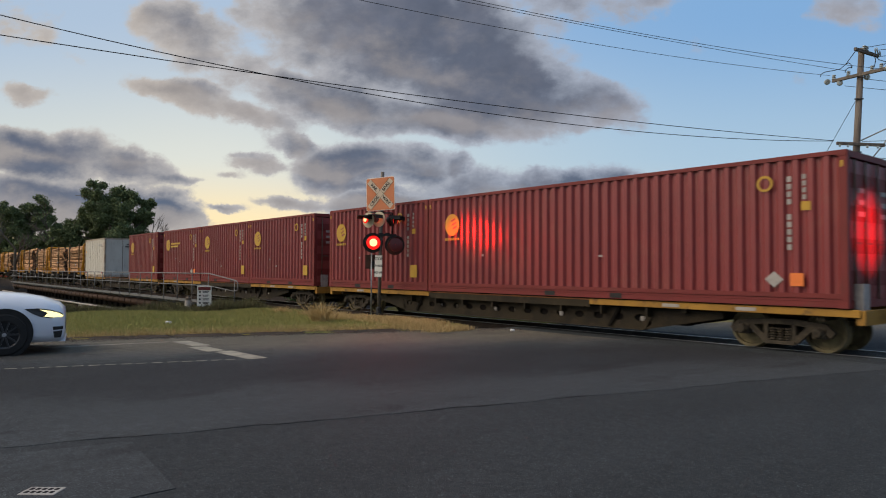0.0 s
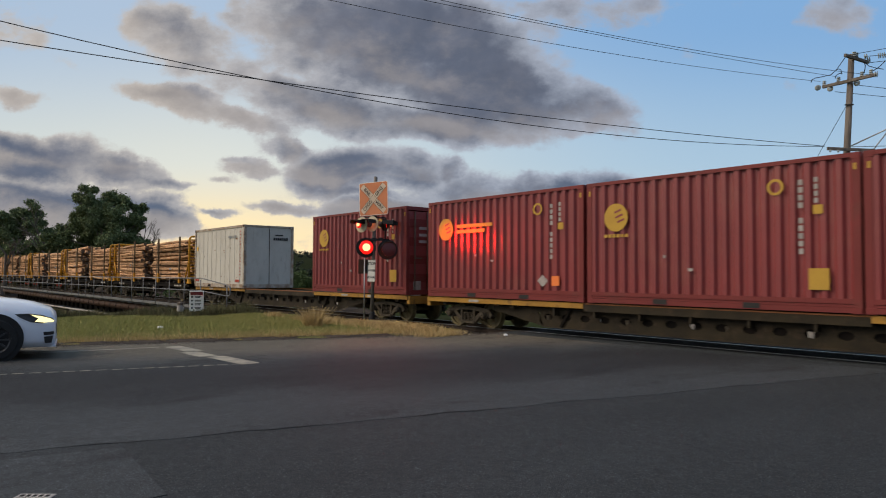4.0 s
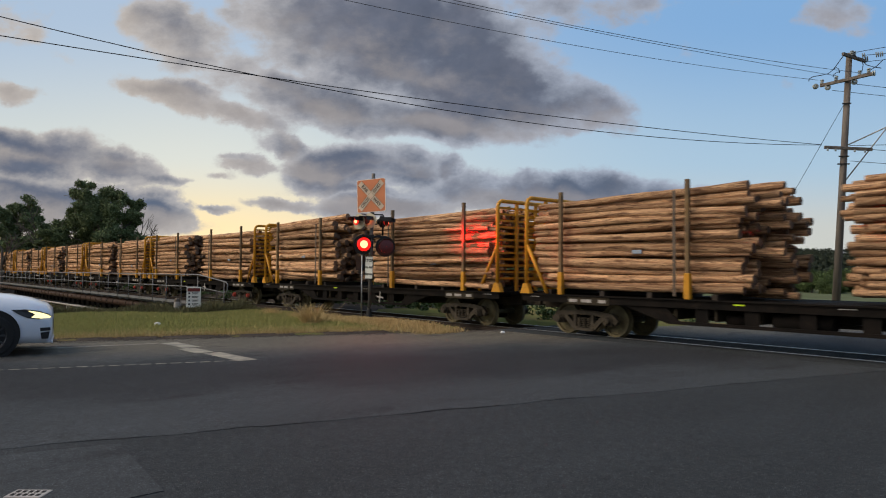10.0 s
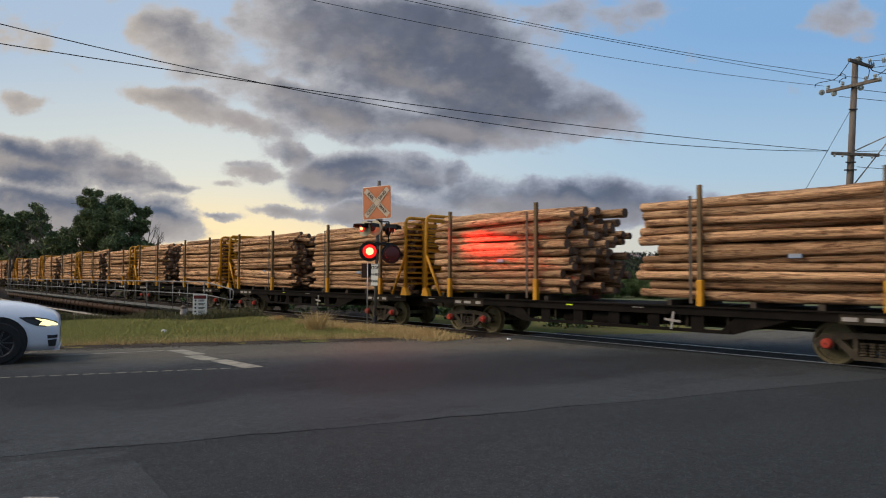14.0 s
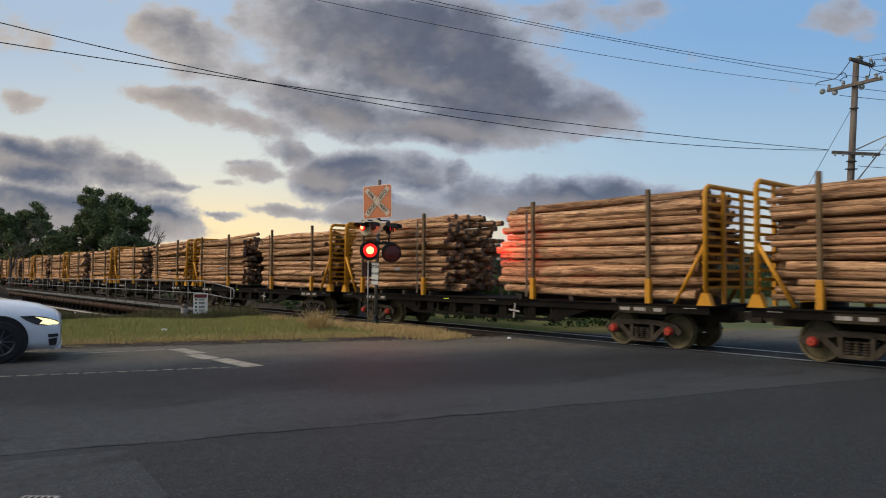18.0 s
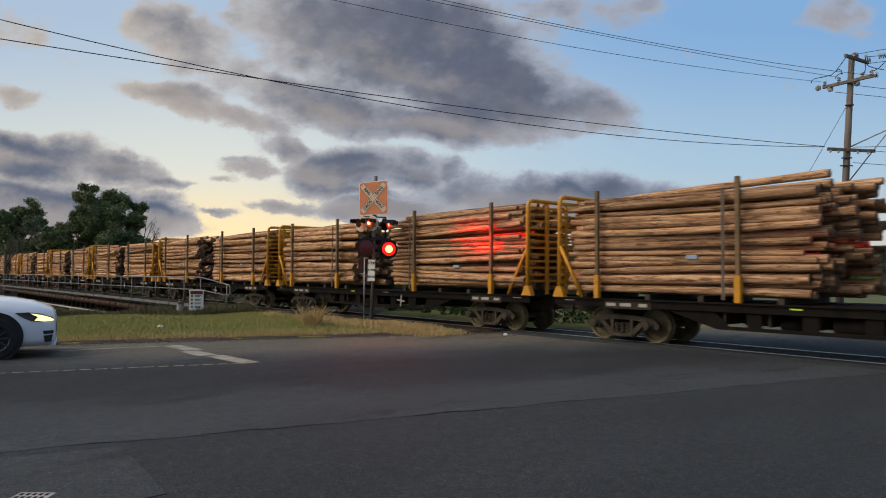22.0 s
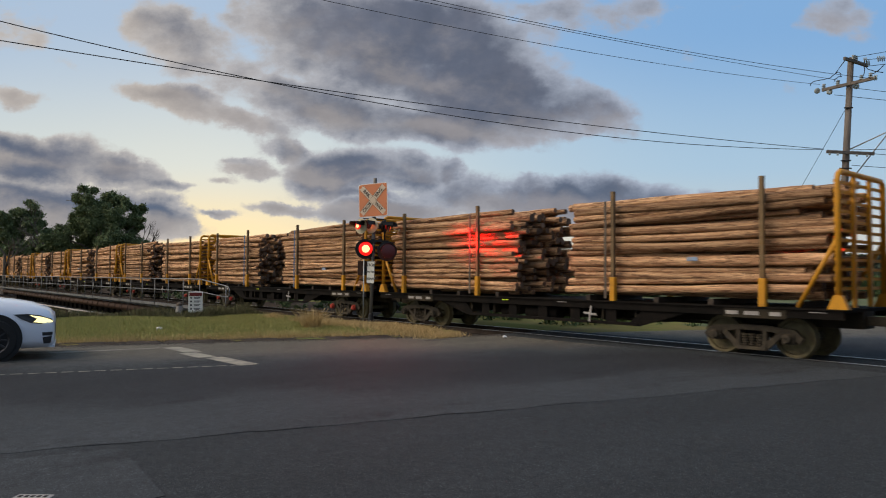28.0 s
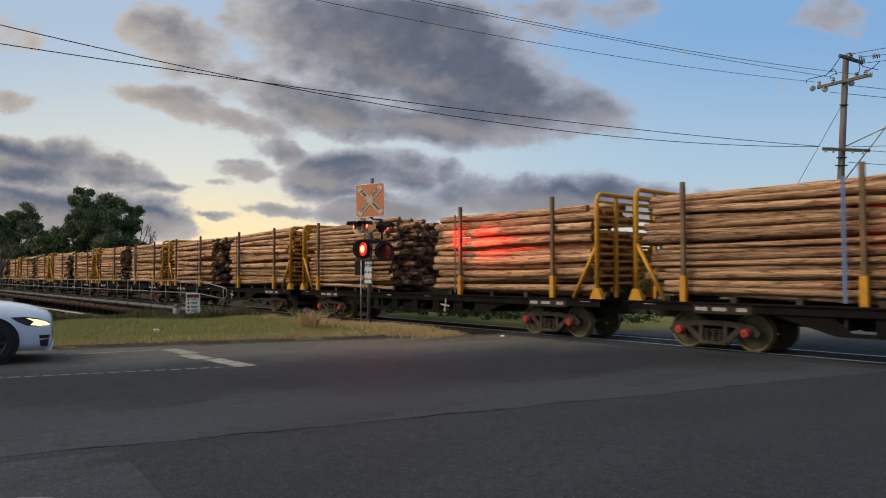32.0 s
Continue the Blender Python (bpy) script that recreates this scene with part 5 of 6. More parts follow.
def build_signal():
    s = thing("crossing_signal", "railway crossing signal mast with crossbuck sign and red lamps", "railway signal", at=facing(-18.82, -2.01, -0.08, TO_EYE) @ Matrix.Rotation(radians(1.2), 4, "Y"))
    part("mast", cyl(B(), (0, 0, 0), (0, 0, 4.86), 0.058, n=14), "mast", s)
    base = B()
    lathe(base, [(0.14, 0.0), (0.14, 0.06), (0.085, 0.10), (0.08, 0.42), (0.06, 0.46)], 14, axis="z")
    part("base_socket", base, "black", s)
    part("footing", rounded(box(B(), (0, 0, -0.02), (0.7, 0.6, 0.12)), 0.02), "concrete", s)
    bd = B()
    w, h, c, zc = 0.53, 0.525, 0.055, 4.13
    ol = []
    for sx, sz, a0 in ((1, 1, 0), (-1, 1, 90), (-1, -1, 180), (1, -1, 270)):
        for k in range(5):
            t = radians(a0 + 22.5 * k)
            ol.append((sx * (w - c) + c * math.cos(t), zc + sz * (h - c) + c * math.sin(t)))
    prism(bd, ol, -0.105, -0.10)
    edge = B()
    prism(edge, [(x * 1.03, zc + (z - zc) * 1.03) for x, z in ol], -0.10, -0.094)
    mid = Matrix.Translation((0, 0, zc))
    tilt = Matrix.Rotation(radians(-33), 4, "Z") @ mid @ Matrix.Rotation(radians(-3), 4, "Y") @ mid.inverted()
    sg = part("crossbuck_sign", bd, "sign_orange", s, "faded orange square board with white crossbuck", at=tilt)
    part("sign_border", edge, "sign_white", sg)
    for ang in (45, -45):
        a = B()
        rot = mid @ Matrix.Rotation(radians(ang), 4, "Y") @ mid.inverted()
        box(a, (0, -0.108 if ang > 0 else -0.109, zc), (1.22, 0.005, 0.20), rot)
        arm = part("crossbuck_arm", a, "sign_cream", sg)
        for dz in (-0.095, 0.095):
            part("arm_edge", box(B(), (0, -0.113, zc + dz), (1.22, 0.003, 0.007), rot), "sign_black", arm)
    up = Matrix.Rotation(radians(90), 4, "X")
    for word, ang, k in (("RAIL", 45, -1), ("WAY", 45, 1), ("CROS", -45, -1), ("SING", -45, 1)):
        m = Matrix.Translation((0, -0.117, zc)) @ Matrix.Rotation(radians(ang), 4, "Y") @ Matrix.Translation((k * 0.32, 0, 0)) @ up
        write(word, 0.155, "sign_black", sg, m)
    arm = B()
    tube(arm, [(-0.36, -0.02, 3.52), (0.36, -0.02, 3.52)], 0.022)
    tube(arm, [(0.36, -0.02, 3.52), (0.36, -0.02, 2.84)], 0.026)
    tube(arm, [(-0.30, 0.0, 2.80), (0.50, 0.0, 2.80)], 0.035)
    for x in (-0.46, -0.16):
        tube(arm, [(x * 0.8, -0.02, 3.52), (x, 0.0, 3.30)], 0.018)
    tube(arm, [(-0.28, 0.0, 2.80), (-0.28, 0.05, 2.60)], 0.022), tube(arm, [(0.46, 0.0, 2.80), (0.46, 0.05, 2.58)], 0.022)
    box(arm, (0, 0, 2.80), (0.16, 0.16, 0.12)), box(arm, (0, 0, 3.52), (0.14, 0.14, 0.10))
    box(arm, (0.22, 0, 2.82), (0.16, 0.12, 0.10))
    part("lamp_arm", arm, "black", s)
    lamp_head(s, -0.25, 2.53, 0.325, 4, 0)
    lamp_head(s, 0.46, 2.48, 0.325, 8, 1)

    def side_head(x, y, z, turn, phase, back, r):
        m = Matrix.Translation((x, y, z)) @ Matrix.Rotation(radians(turn), 4, "Z")
        bm = lathe(B(), [(0.02, 0.05), (r, 0.05), (r, 0.03), (0.02, 0.03)], 28)
        cyl(bm, (0, 0.04, 0), (0, 0.16, 0), 0.09, n=12)
        h = part("lamp_head", bm, back, s, "signal target turned to another road", at=m)
        part("hood", prism(B(), [(-0.15, 0.14), (0.15, 0.14), (0.17, 0.02), (0.155, 0.02), (0.14, 0.125), (-0.14, 0.125), (-0.155, 0.02), (-0.17, 0.02)], -0.34, 0.03), "black", h)
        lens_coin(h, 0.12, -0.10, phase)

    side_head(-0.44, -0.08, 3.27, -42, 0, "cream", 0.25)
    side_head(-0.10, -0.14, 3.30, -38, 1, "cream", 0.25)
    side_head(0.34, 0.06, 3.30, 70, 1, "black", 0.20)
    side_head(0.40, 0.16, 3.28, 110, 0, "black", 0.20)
    p = part("stop_board", rounded(box(B(), (-0.02, -0.075, 1.78), (0.29, 0.006, 0.72)), 0.002), "sign_white", s, "white board reading stop on red signal", at=Matrix.Rotation(radians(-30), 4, "Z"))
    for i, word in enumerate(("STOP", "ON RED", "SIGNAL")):
        write(word, (0.125, 0.098, 0.098)[i], "sign_black", p, Matrix.Translation((-0.02, -0.083, 2.01 - 0.22 * i)) @ up)
    for z in (1.43, 2.13):
        part("board_edge", box(B(), (-0.02, -0.08, z), (0.27, 0.003, 0.008)), "sign_black", p)
    for x in (-0.157, 0.117):
        part("board_edge", box(B(), (x, -0.08, 1.78), (0.008, 0.003, 0.70)), "sign_black", p)
    t = thing("marker_post", "thin steel post with the back of a small brown board", "sign post", at=facing(-18.97, -2.20, -0.08, TO_EYE))
    part("pole", cyl(B(), (0, 0, 0), (0, 0, 2.2), 0.022, n=8), "steel", t)
    part("board", box(B(), (-0.02, 0.03, 1.92), (0.36, 0.012, 0.46)), "pipe", t, "brown sign board with a dark triangle")
    part("triangle", prism(B(), [(-0.08, 1.76), (0.1, 1.76), (0.1, 2.02)], 0.018, 0.022), "sign_black", t)


build_signal()
for i, (eye, goal, watts, cone) in enumerate((((-19.0, -2.95, 3.2), (-14.85, -1.2, 2.62), 1600, 24), ((-19.0, -2.95, 3.2), (-14.9, -1.2, 2.64), 13000, 11.5), ((-18.5, -2.3, 2.3), (-9.0, -8.6, 0), 300, 46), ((3.0, -1.75, 2.7), (-5.0, -0.2, 2.35), 11000, 13))):
    lp = new("signal_beam", bpy.data.lights.new("signal_beam", "SPOT"))
    lp.data.energy, lp.data.color, lp.data.spot_size, lp.data.spot_blend, lp.data.shadow_soft_size = watts, (1.0, 0.004, 0.003), radians(cone), 1.0, 0.09
    lp.matrix_world = look(eye, goal)

# ---- boards on the verge ----


COVER = (-5.72, -13.82)


def build_boards():
    n = thing("notice_board", "white notice board with red header on a short post", "notice board", at=facing(-24.66, -5.55, 0.03, -22))
    part("post", box(B(), (0, 0.03, 0.25), (0.07, 0.07, 0.6)), "timber", n)
    part("panel", rounded(box(B(), (0, -0.02, 0.58), (0.48, 0.012, 0.74)), 0.004), "sign_white", n)
    part("header", box(B(), (0, -0.03, 0.85), (0.42, 0.006, 0.12)), "red_dark", n)
    for k in range(4):
        z = 0.73 - 0.13 * k
        part("text_bar", box(B(), (0.05, -0.03, z + 0.015), (0.22, 0.005, 0.022)), "sign_black", n)
        part("text_bar", box(B(), (0.04, -0.03, z - 0.022), (0.18, 0.005, 0.02)), "sign_black", n)
        part("text_dot", box(B(), (-0.15, -0.03, z), (0.06, 0.005, 0.06)), "sign_black", n)
    b = thing("bollard", "small white concrete marker post with grey cap", "marker post", at=(-25.45, -5.85, 0.02))
    part("post", lathe(B(), [(0.15, 0.0), (0.13, 0.2), (0.10, 0.42)], 12, axis="z"), "concrete", b)
    part("cap", lathe(B(), [(0.10, 0.42), (0.10, 0.50), (0.03, 0.56)], 12, axis="z"), "steel_dark", b)
    # warning sign beyond the track
    w = thing("warning_sign", "yellow square warning sign with a black triangle on posts", "road sign", at=facing(-31.9, 17.2, -0.12, -47))
    part("post", box(B(), (-0.46, 0.06, 1.1), (0.14, 0.14, 2.3)), "timber", w, "thick timber post beside the board")
    part("post", cyl(B(), (0.05, 0.03, 0), (0.05, 0.03, 2.3), 0.035, n=8), "steel", w)
    part("panel", rounded(box(B(), (0, -0.02, 2.13), (0.62, 0.01, 0.72)), 0.003), "sign_yellow", w)
    for p, q in (((-0.22, 1.92), (0.22, 1.92)), ((-0.22, 1.92), (0, 2.36)), ((0.22, 1.92), (0, 2.36))):
        part("triangle_bar", tube(B(), [(p[0], -0.03, p[1]), (q[0], -0.03, q[1])], 0.022, 4), "sign_black", w)
    lit = thing("litter", "crumpled white paper litter on the grass", "litter", at=(-19.7, -8.4, 0.10))
    part("paper", bmesh_blob(0.085, 5), "litter", lit)
    can = thing("litter", "white crushed can on the gravel edge", "litter", at=(-12.87, -1.85, 0.03))
    part("can_body", bmesh_blob(0.05, 6), "litter", can)
    cover = thing("service_cover", "pale steel service cover set in the asphalt", "utility cover", at=pose(*COVER, 0.002, 0, 0, 50))
    part("cover_frame", rounded(box(B(), (0, 0, 0.0), (0.26, 0.17, 0.012)), 0.003), "marking", cover)
    for i in range(5):
        for j in range(2):
            part("cover_slot", box(B(), (-0.09 + 0.045 * i, -0.035 + 0.07 * j, 0.007), (0.026, 0.04, 0.004)), "seal", cover)


def bmesh_blob(r, seed):
    bm = B()
    bmesh.ops.create_icosphere(bm, subdivisions=2, radius=r)
    for v in bm.verts:
        v.co *= 0.7 + 0.6 * (0.5 + noise.noise(v.co * 9 / (r * 8) + Vector((seed, 0, 0))))
        v.co.z *= 0.6
    return bm


build_boards()

# ---- parked white car at the stop line ----


def build_car():
    c = thing("white_car", "white sport utility car waiting with its headlights on", "car", at=pose(-15.76, -12.70, 0, 0, 0, 78))
    # local: x forward (nose at +0.93 from the front axle at x = 0), y left, z up
    bm = B()
    st = [  # x, half width, bottom, belt, hood/roof height
        (0.96, 0.60, 0.30, 0.58, 0.70), (0.94, 0.78, 0.24, 0.66, 0.83), (0.84, 0.89, 0.22, 0.74, 0.93), (0.55, 0.94, 0.22, 0.82, 1.04), (0.20, 0.96, 0.22, 0.89, 1.11),
        (-0.2, 0.97, 0.24, 0.94, 1.15), (-0.65, 0.96, 0.24, 0.98, 1.19), (-1.0, 0.96, 0.24, 1.0, 1.25), (-1.6, 0.95, 0.24, 1.02, 1.58), (-2.4, 0.95, 0.24, 1.03, 1.64), (-3.2, 0.94, 0.26, 1.05, 1.58), (-3.7, 0.88, 0.3, 1.05, 1.2), (-3.85, 0.75, 0.4, 0.95, 1.05)]
    rings = []
    for x, w, b, belt, top in st:
        cab = top > 1.22
        sec = [(-w * 0.90, b), (-w, b + 0.14), (-w, belt - 0.12), (-w * 0.97, belt)]
        if cab:
            sec += [(-w * 0.82, top - 0.14), (-w * 0.68, top - 0.02), (0, top)]
        else:
            sec += [(-w * 0.84, top - 0.07), (-w * 0.55, top - 0.015), (0, top)]
        sec += [(-y, z) for y, z in sec[-2::-1]]
        rings.append([bm.verts.new((x, y, z)) for y, z in sec])
    for p, q in zip(rings, rings[1:]):
        for k in range(len(p) - 1):
            bm.faces.new([p[k], p[k + 1], q[k + 1], q[k]]).smooth = True
        bm.faces.new([p[-1], p[0], q[0], q[-1]])
    bm.faces.new(rings[0]), bm.faces.new(rings[-1][::-1])
    body = part("body_shell", bm, "car_white", c, "glossy white bodywork")
    for x in (0, -2.87):
        for s in (-1, 1):
            # flat dark disc on the body stands for the shaded wheel well
            arch = B()
            lathe(arch, [(0.02, -0.02), (0.455, -0.02), (0.455, 0.022), (0.02, 0.022)], 36, (x, s * 0.953, 0.405))
            part("wheel_arch", arch, "tyre", c)
            wy = s * 0.885
            wh = part("wheel", lathe(B(), [(0.25, -0.13), (0.355, -0.12), (0.385, -0.07), (0.385, 0.07), (0.355, 0.12), (0.25, 0.13)], 36, ring=True), "tyre", c, "black tyre on a dark alloy wheel", at=(x, wy, 0.385))
            rim = B()
            lathe(rim, [(0.225, -0.10), (0.262, -0.13), (0.262, 0.13), (0.225, 0.10)], 32, ring=True)
            lathe(rim, [(0.02, s * 0.02), (0.225, s * 0.02), (0.225, s * 0.03), (0.02, s * 0.03)], 24)
            for k in range(10):
                a = 2 * math.pi * k / 10
                box(rim, (0.13, s * 0.10, 0), (0.24, 0.03, 0.03), Matrix.Rotation(a, 4, "Y"))
            part("rim", rim, "rim", wh)
            part("hub_cap", lathe(B(), [(0.002, s * 0.125), (0.035, s * 0.12), (0.045, s * 0.09)], 14), "steel", wh)
    # cab glass
    for s in (-1, 1):
        g = B()
        prism(g, [(-1.15, 1.06), (-1.62, 1.50), (-2.6, 1.55), (-3.2, 1.45), (-3.4, 1.10)], s * 0.90, s * 0.92)
        part("side_window", g, "glass_dark", c)
        # headlight wraps round the wing: dark housing, lit lamp
        def wing(x, out):
            pts = [(q[0], q[1]) for q in st]
            for (xa, wa), (xb, wb) in zip(pts, pts[1:]):
                if xb <= x <= xa:
                    return s * (wb + (wa - wb) * (x - xb) / (xa - xb) + out)
            return s * (pts[0][1] + out)

        def patch(outline, out):
            bm = B()
            mx, mz = sum(p[0] for p in outline) / len(outline), sum(p[1] for p in outline) / len(outline)
            for o in (out, out - 0.05):
                ring = [bm.verts.new((x, wing(x, o), z)) for x, z in outline]
                c = bm.verts.new((mx, wing(mx, o + 0.004), mz))
                for k in range(len(ring)):
                    bm.faces.new([ring[k], ring[(k + 1) % len(ring)], c])
            return bm

        h = part("headlight", patch([(0.30, 0.845), (0.52, 0.85), (0.72, 0.82), (0.90, 0.755), (0.945, 0.69), (0.74, 0.665), (0.56, 0.69), (0.42, 0.76)], 0.010), "rim", c, "swept headlight")
        part("headlight_lamp", patch([(0.55, 0.83), (0.72, 0.80), (0.86, 0.755), (0.935, 0.705), (0.92, 0.685), (0.76, 0.68), (0.62, 0.70), (0.68, 0.76)], 0.018), "headlight", h, "bright headlight")
        v = B()
        prism(v, [(0.76, 0.505), (0.93, 0.505), (0.93, 0.455), (0.77, 0.44)], s * 0.78, s * 0.905), prism(v, [(0.77, 0.415), (0.92, 0.425), (0.90, 0.30), (0.79, 0.295)], s * 0.78, s * 0.905)
        part("side_vent", v, "black", c, at=pose(0, 0, 0))
    part("grille", box(B(), (0.950, 0, 0.52), (0.03, 0.5, 0.2)), "black", c)
    part("front_spoiler", box(B(), (0.82, 0, 0.225), (0.3, 1.5, 0.03)), "car_white", c)
    part("windscreen", prism(B(), [(-0.98, 1.20), (-1.55, 1.56), (-1.57, 1.54), (-1.0, 1.18)], -0.68, 0.68), "glass_dark", c)
    part("underbody", box(B(), (-1.4, 0, 0.26), (4.2, 1.6, 0.06)), "black", c)


build_car()

# ---- power pole and wires ----
POLE = Vector((-12.64, 19.295, -0.15))


def wire_points(p, q, sag, n=24):
    p, q = Vector(p), Vector(q)
    return [p.lerp(q, i / n) - Vector((0, 0, 4 * sag * (i / n) * (1 - i / n))) for i in range(n + 1)]


def build_pole():
    # the pole's own space: x to the right of the road, y away from it
    across, ahead = Vector((0.9377, 0.3475, 0)), Vector((-0.3475, 0.9377, 0))
    lean = Matrix.Rotation(radians(3.2), 4, ahead) @ Matrix((across, ahead, Vector((0, 0, 1)))).transposed().to_4x4()
    p = thing("power_pole", "weathered timber power pole with skewed cross-arms and glass insulators", "power pole", at=Matrix.Translation(POLE) @ lean)
    part("shaft", cyl(B(), (0, 0, 0), (0, 0, 11.82), 0.175, 0.125, n=14), "pole", p)
    arms = {}
    for key, z, l, turn in (("top", 11.6, 1.8, 59.0), ("main", 10.57, 2.7, -39.0), ("low", 7.46, 2.1, 27.0)):
        arms[key] = part("crossarm", rounded(box(B(), (0.08, -0.19, 0), (l, 0.11, 0.14)), 0.01), "pole", p, at=pose(0, 0, z, 0, 0, turn))

    def discs(count, r):
        bm = B()
        for k in range(count):
            lathe(bm, [(0.03, 0.075 * k), (r, 0.01 + 0.075 * k), (r * 0.9, 0.045 + 0.075 * k), (0.03, 0.06 + 0.075 * k)], 12, axis="z")
        return bm

    strain, upright = mesh("insulator", discs(2, 0.13), "porcelain"), mesh("insulator", discs(3, 0.085), "porcelain")
    for x, y, z, rx, rz in ((-1.47, -0.3, -0.02, 90, 60), (-0.95, -0.1, -0.14, 90, 40), (0.25, 0.1, -0.1, 90, 40), (1.52, -0.25, -0.02, 90, -60)):
        part("insulator", strain, "", arms["main"], "pale glass strain insulator", at=pose(x, y, z, rx, 0, rz))
    for x in (-1.2, -0.45, 0.72, 1.15):
        part("insulator", upright, "", arms["main"], at=pose(x, -0.19, 0.07))
    for x in (-0.12, 0.06):
        part("insulator", upright, "", arms["top"], at=pose(x, -0.19, 0.07))
    for x, y, z in ((0.5, 0.0, -0.02), (0.62, 0.2, -0.12), (1.02, -0.1, -0.05), (1.18, -0.1, -0.05)):
        part("insulator", strain, "", p, "pale glass strain insulator", at=pose(x, y, 11.68 + z, 0, 80, 0))
    for x in (-0.85, -0.5, 0.35, 0.8):
        part("insulator", cyl(B(), (0, 0, -0.16), (0, 0, -0.06), 0.045, n=8), "porcelain", arms["low"], at=(x, -0.24, 0))
    for z, w in ((7.1, 0.42), (6.75, 0.5), (9.5, 0.36)):
        part("bracket", box(B(), (0, -0.15, z), (w, 0.08, 0.05)), "black", p)
    loops = [[(-1.8, 0.0), (-1.78, 0.12), (-1.62, 0.2), (-1.2, 0.25), (-0.9, 0.3), (-0.72, 0.45), (-0.56, 0.55), (-0.44, 0.48), (-0.4, 0.3)],
             [(-0.68, 0.12), (-0.68, 0.22), (-0.52, 0.33), (-0.36, 0.34)], [(-0.7, 0.45), (-0.45, 0.8), (-0.2, 1.15)],
             [(0.5, 0.85), (0.62, 0.75), (0.78, 0.58), (1.1, 0.46), (1.45, 0.38)], [(0.55, 0.8), (0.64, 0.6), (0.62, 0.42), (0.6, 0.28)], [(1.0, 0.35), (1.25, 0.5), (1.5, 0.75)]]
    for pts in loops:
        part("jumper", tube(B(), [(x * 0.87, -0.35, 10.57 + z) for x, z in pts], 0.018, 5), "wire", p)


# start at the pole, then curve, slope and height along the run towards the next pole
WIRES = [("service_cable", -13.12, 19.19, 0.00333, -0.07932, 7.55822), ("service_cable", -13.12, 19.19, 0.00105, -0.02204, 7.57477),
         ("power_line", -10.81, 19.07, 0.00214, -0.04771, 10.327), ("power_line", -12.56, 19.66, 0.00096, -0.00966, 10.747), ("power_line", -13.55, 20.0, 0.00198, -0.04617, 10.825)]


def build_wires():
    way = Vector((-0.2812, -0.9596, 0))
    across, ahead = Vector((0.9377, 0.3475, 0)), Vector((-0.3475, 0.9377, 0))
    for name, x, y, a, c, h in WIRES:
        pts = [Vector((x, y, h)) + way * s + Vector((0, 0, a * s * s + c * s)) for s in [1.6 * k for k in range(28)]]
        w = part(name, tube(B(), pts, 0.010 if name == "power_line" else 0.0145, 5), "wire", None)
        tagged(w, "dark overhead wire strung from the pole", "overhead wire", "overhead wires")
    foot = Vector(POLE)

    def from_pole(x, y, z):
        return foot + across * (x + z * 0.056) + ahead * y + Vector((0, 0, z))

    for name, s, dx, dy, dz in (("power_line", (0.1, 0.2, 11.86), 30, -13, 0), ("power_line", (0.5, 0.1, 11.66), 30, -2, 0), ("power_line", (0.7, 0.3, 11.4), 30, -4, 0.8), ("power_line", (0.35, 0.4, 10.45), 40, 36, 0), ("power_line", (-0.6, 0.5, 10.3), 40, 34, 0),
                                ("service_cable", (0.2, 0.1, 7.6), 40, 3, 0), ("service_cable", (0.25, 0.1, 6.9), 40, 32, 0), ("service_cable", (1.0, 0.3, 7.4), 40, 34, 0)):
        a = from_pole(*s)
        w = part(name, tube(B(), wire_points(a, a + across * dx + ahead * dy + Vector((0, 0, dz)), 0.5), 0.013, 5), "wire", None)
        tagged(w, "dark overhead wire strung from the pole", "overhead wire", "overhead wires")
    for s, e, r, label in (((-0.1, 0, 9.5), (-4.6, 0, 0), 0.011, "thin steel guy wire of the power pole"), ((0.1, 0, 7.6), (4.6, 0, 9.7), 0.03, "steel stay running up from the power pole"), ((0.1, 0.1, 6.0), (2.8, 1.2, 10.2), 0.03, "steel stay rising from the power pole")):
        w = part("guy_wire", tube(B(), [from_pole(*s), from_pole(*e)], r, 6), "wire" if r < 0.02 else "steel", None)
        tagged(w, label, "guy wire")
        if r < 0.02:
            mid = from_pole(*s).lerp(from_pole(*e), 0.62)
            part("guy_insulator", lathe(B(), [(0.02, -0.16), (0.07, -0.10), (0.05, 0.0), (0.07, 0.10), (0.02, 0.16)], 10, axis="z"), "porcelain", w, "pale guy insulator", at=tuple(mid))


build_pole()
build_wires()

# ---- trees, shrubs, distance ----
AHEAD = Vector((-math.cos(radians(39.9)), math.sin(radians(39.9)), 0))
ACROSS = Vector((math.sin(radians(39.9)), math.cos(radians(39.9)), 0))


def leaf_cloud(clumps, per, size, seed, flat=0.8):
    """Many small leaf quads gathered in clumps (centre, radius)."""
    rs = np.random.RandomState(seed)
    cs = np.repeat(np.array([c for c, r in clumps], float), per, axis=0)
    rr = np.repeat(np.array([r for c, r in clumps], float), per)
    n = len(cs)
    d = rs.normal(size=(n, 3))
    d /= np.linalg.norm(d, axis=1)[:, None]
    p = cs + d * (rr * np.abs(rs.normal(0.55, 0.32, n)))[:, None] * np.array([1, 1, flat])
    a = rs.normal(size=(n, 3))
    a /= np.linalg.norm(a, axis=1)[:, None]
    b = np.cross(a, rs.normal(size=(n, 3)))
    b /= np.linalg.norm(b, axis=1)[:, None]
    s = (size * rs.uniform(0.6, 1.4, n))[:, None]
    v = np.stack([p - a * s - b * s * .5, p + a * s - b * s * .5, p + a * s * 0.9 + b * s * .5, p - a * s * 0.9 + b * s * .5], 1).reshape(-1, 3)
    f = np.arange(4 * n).reshape(-1, 4)
    return v, f


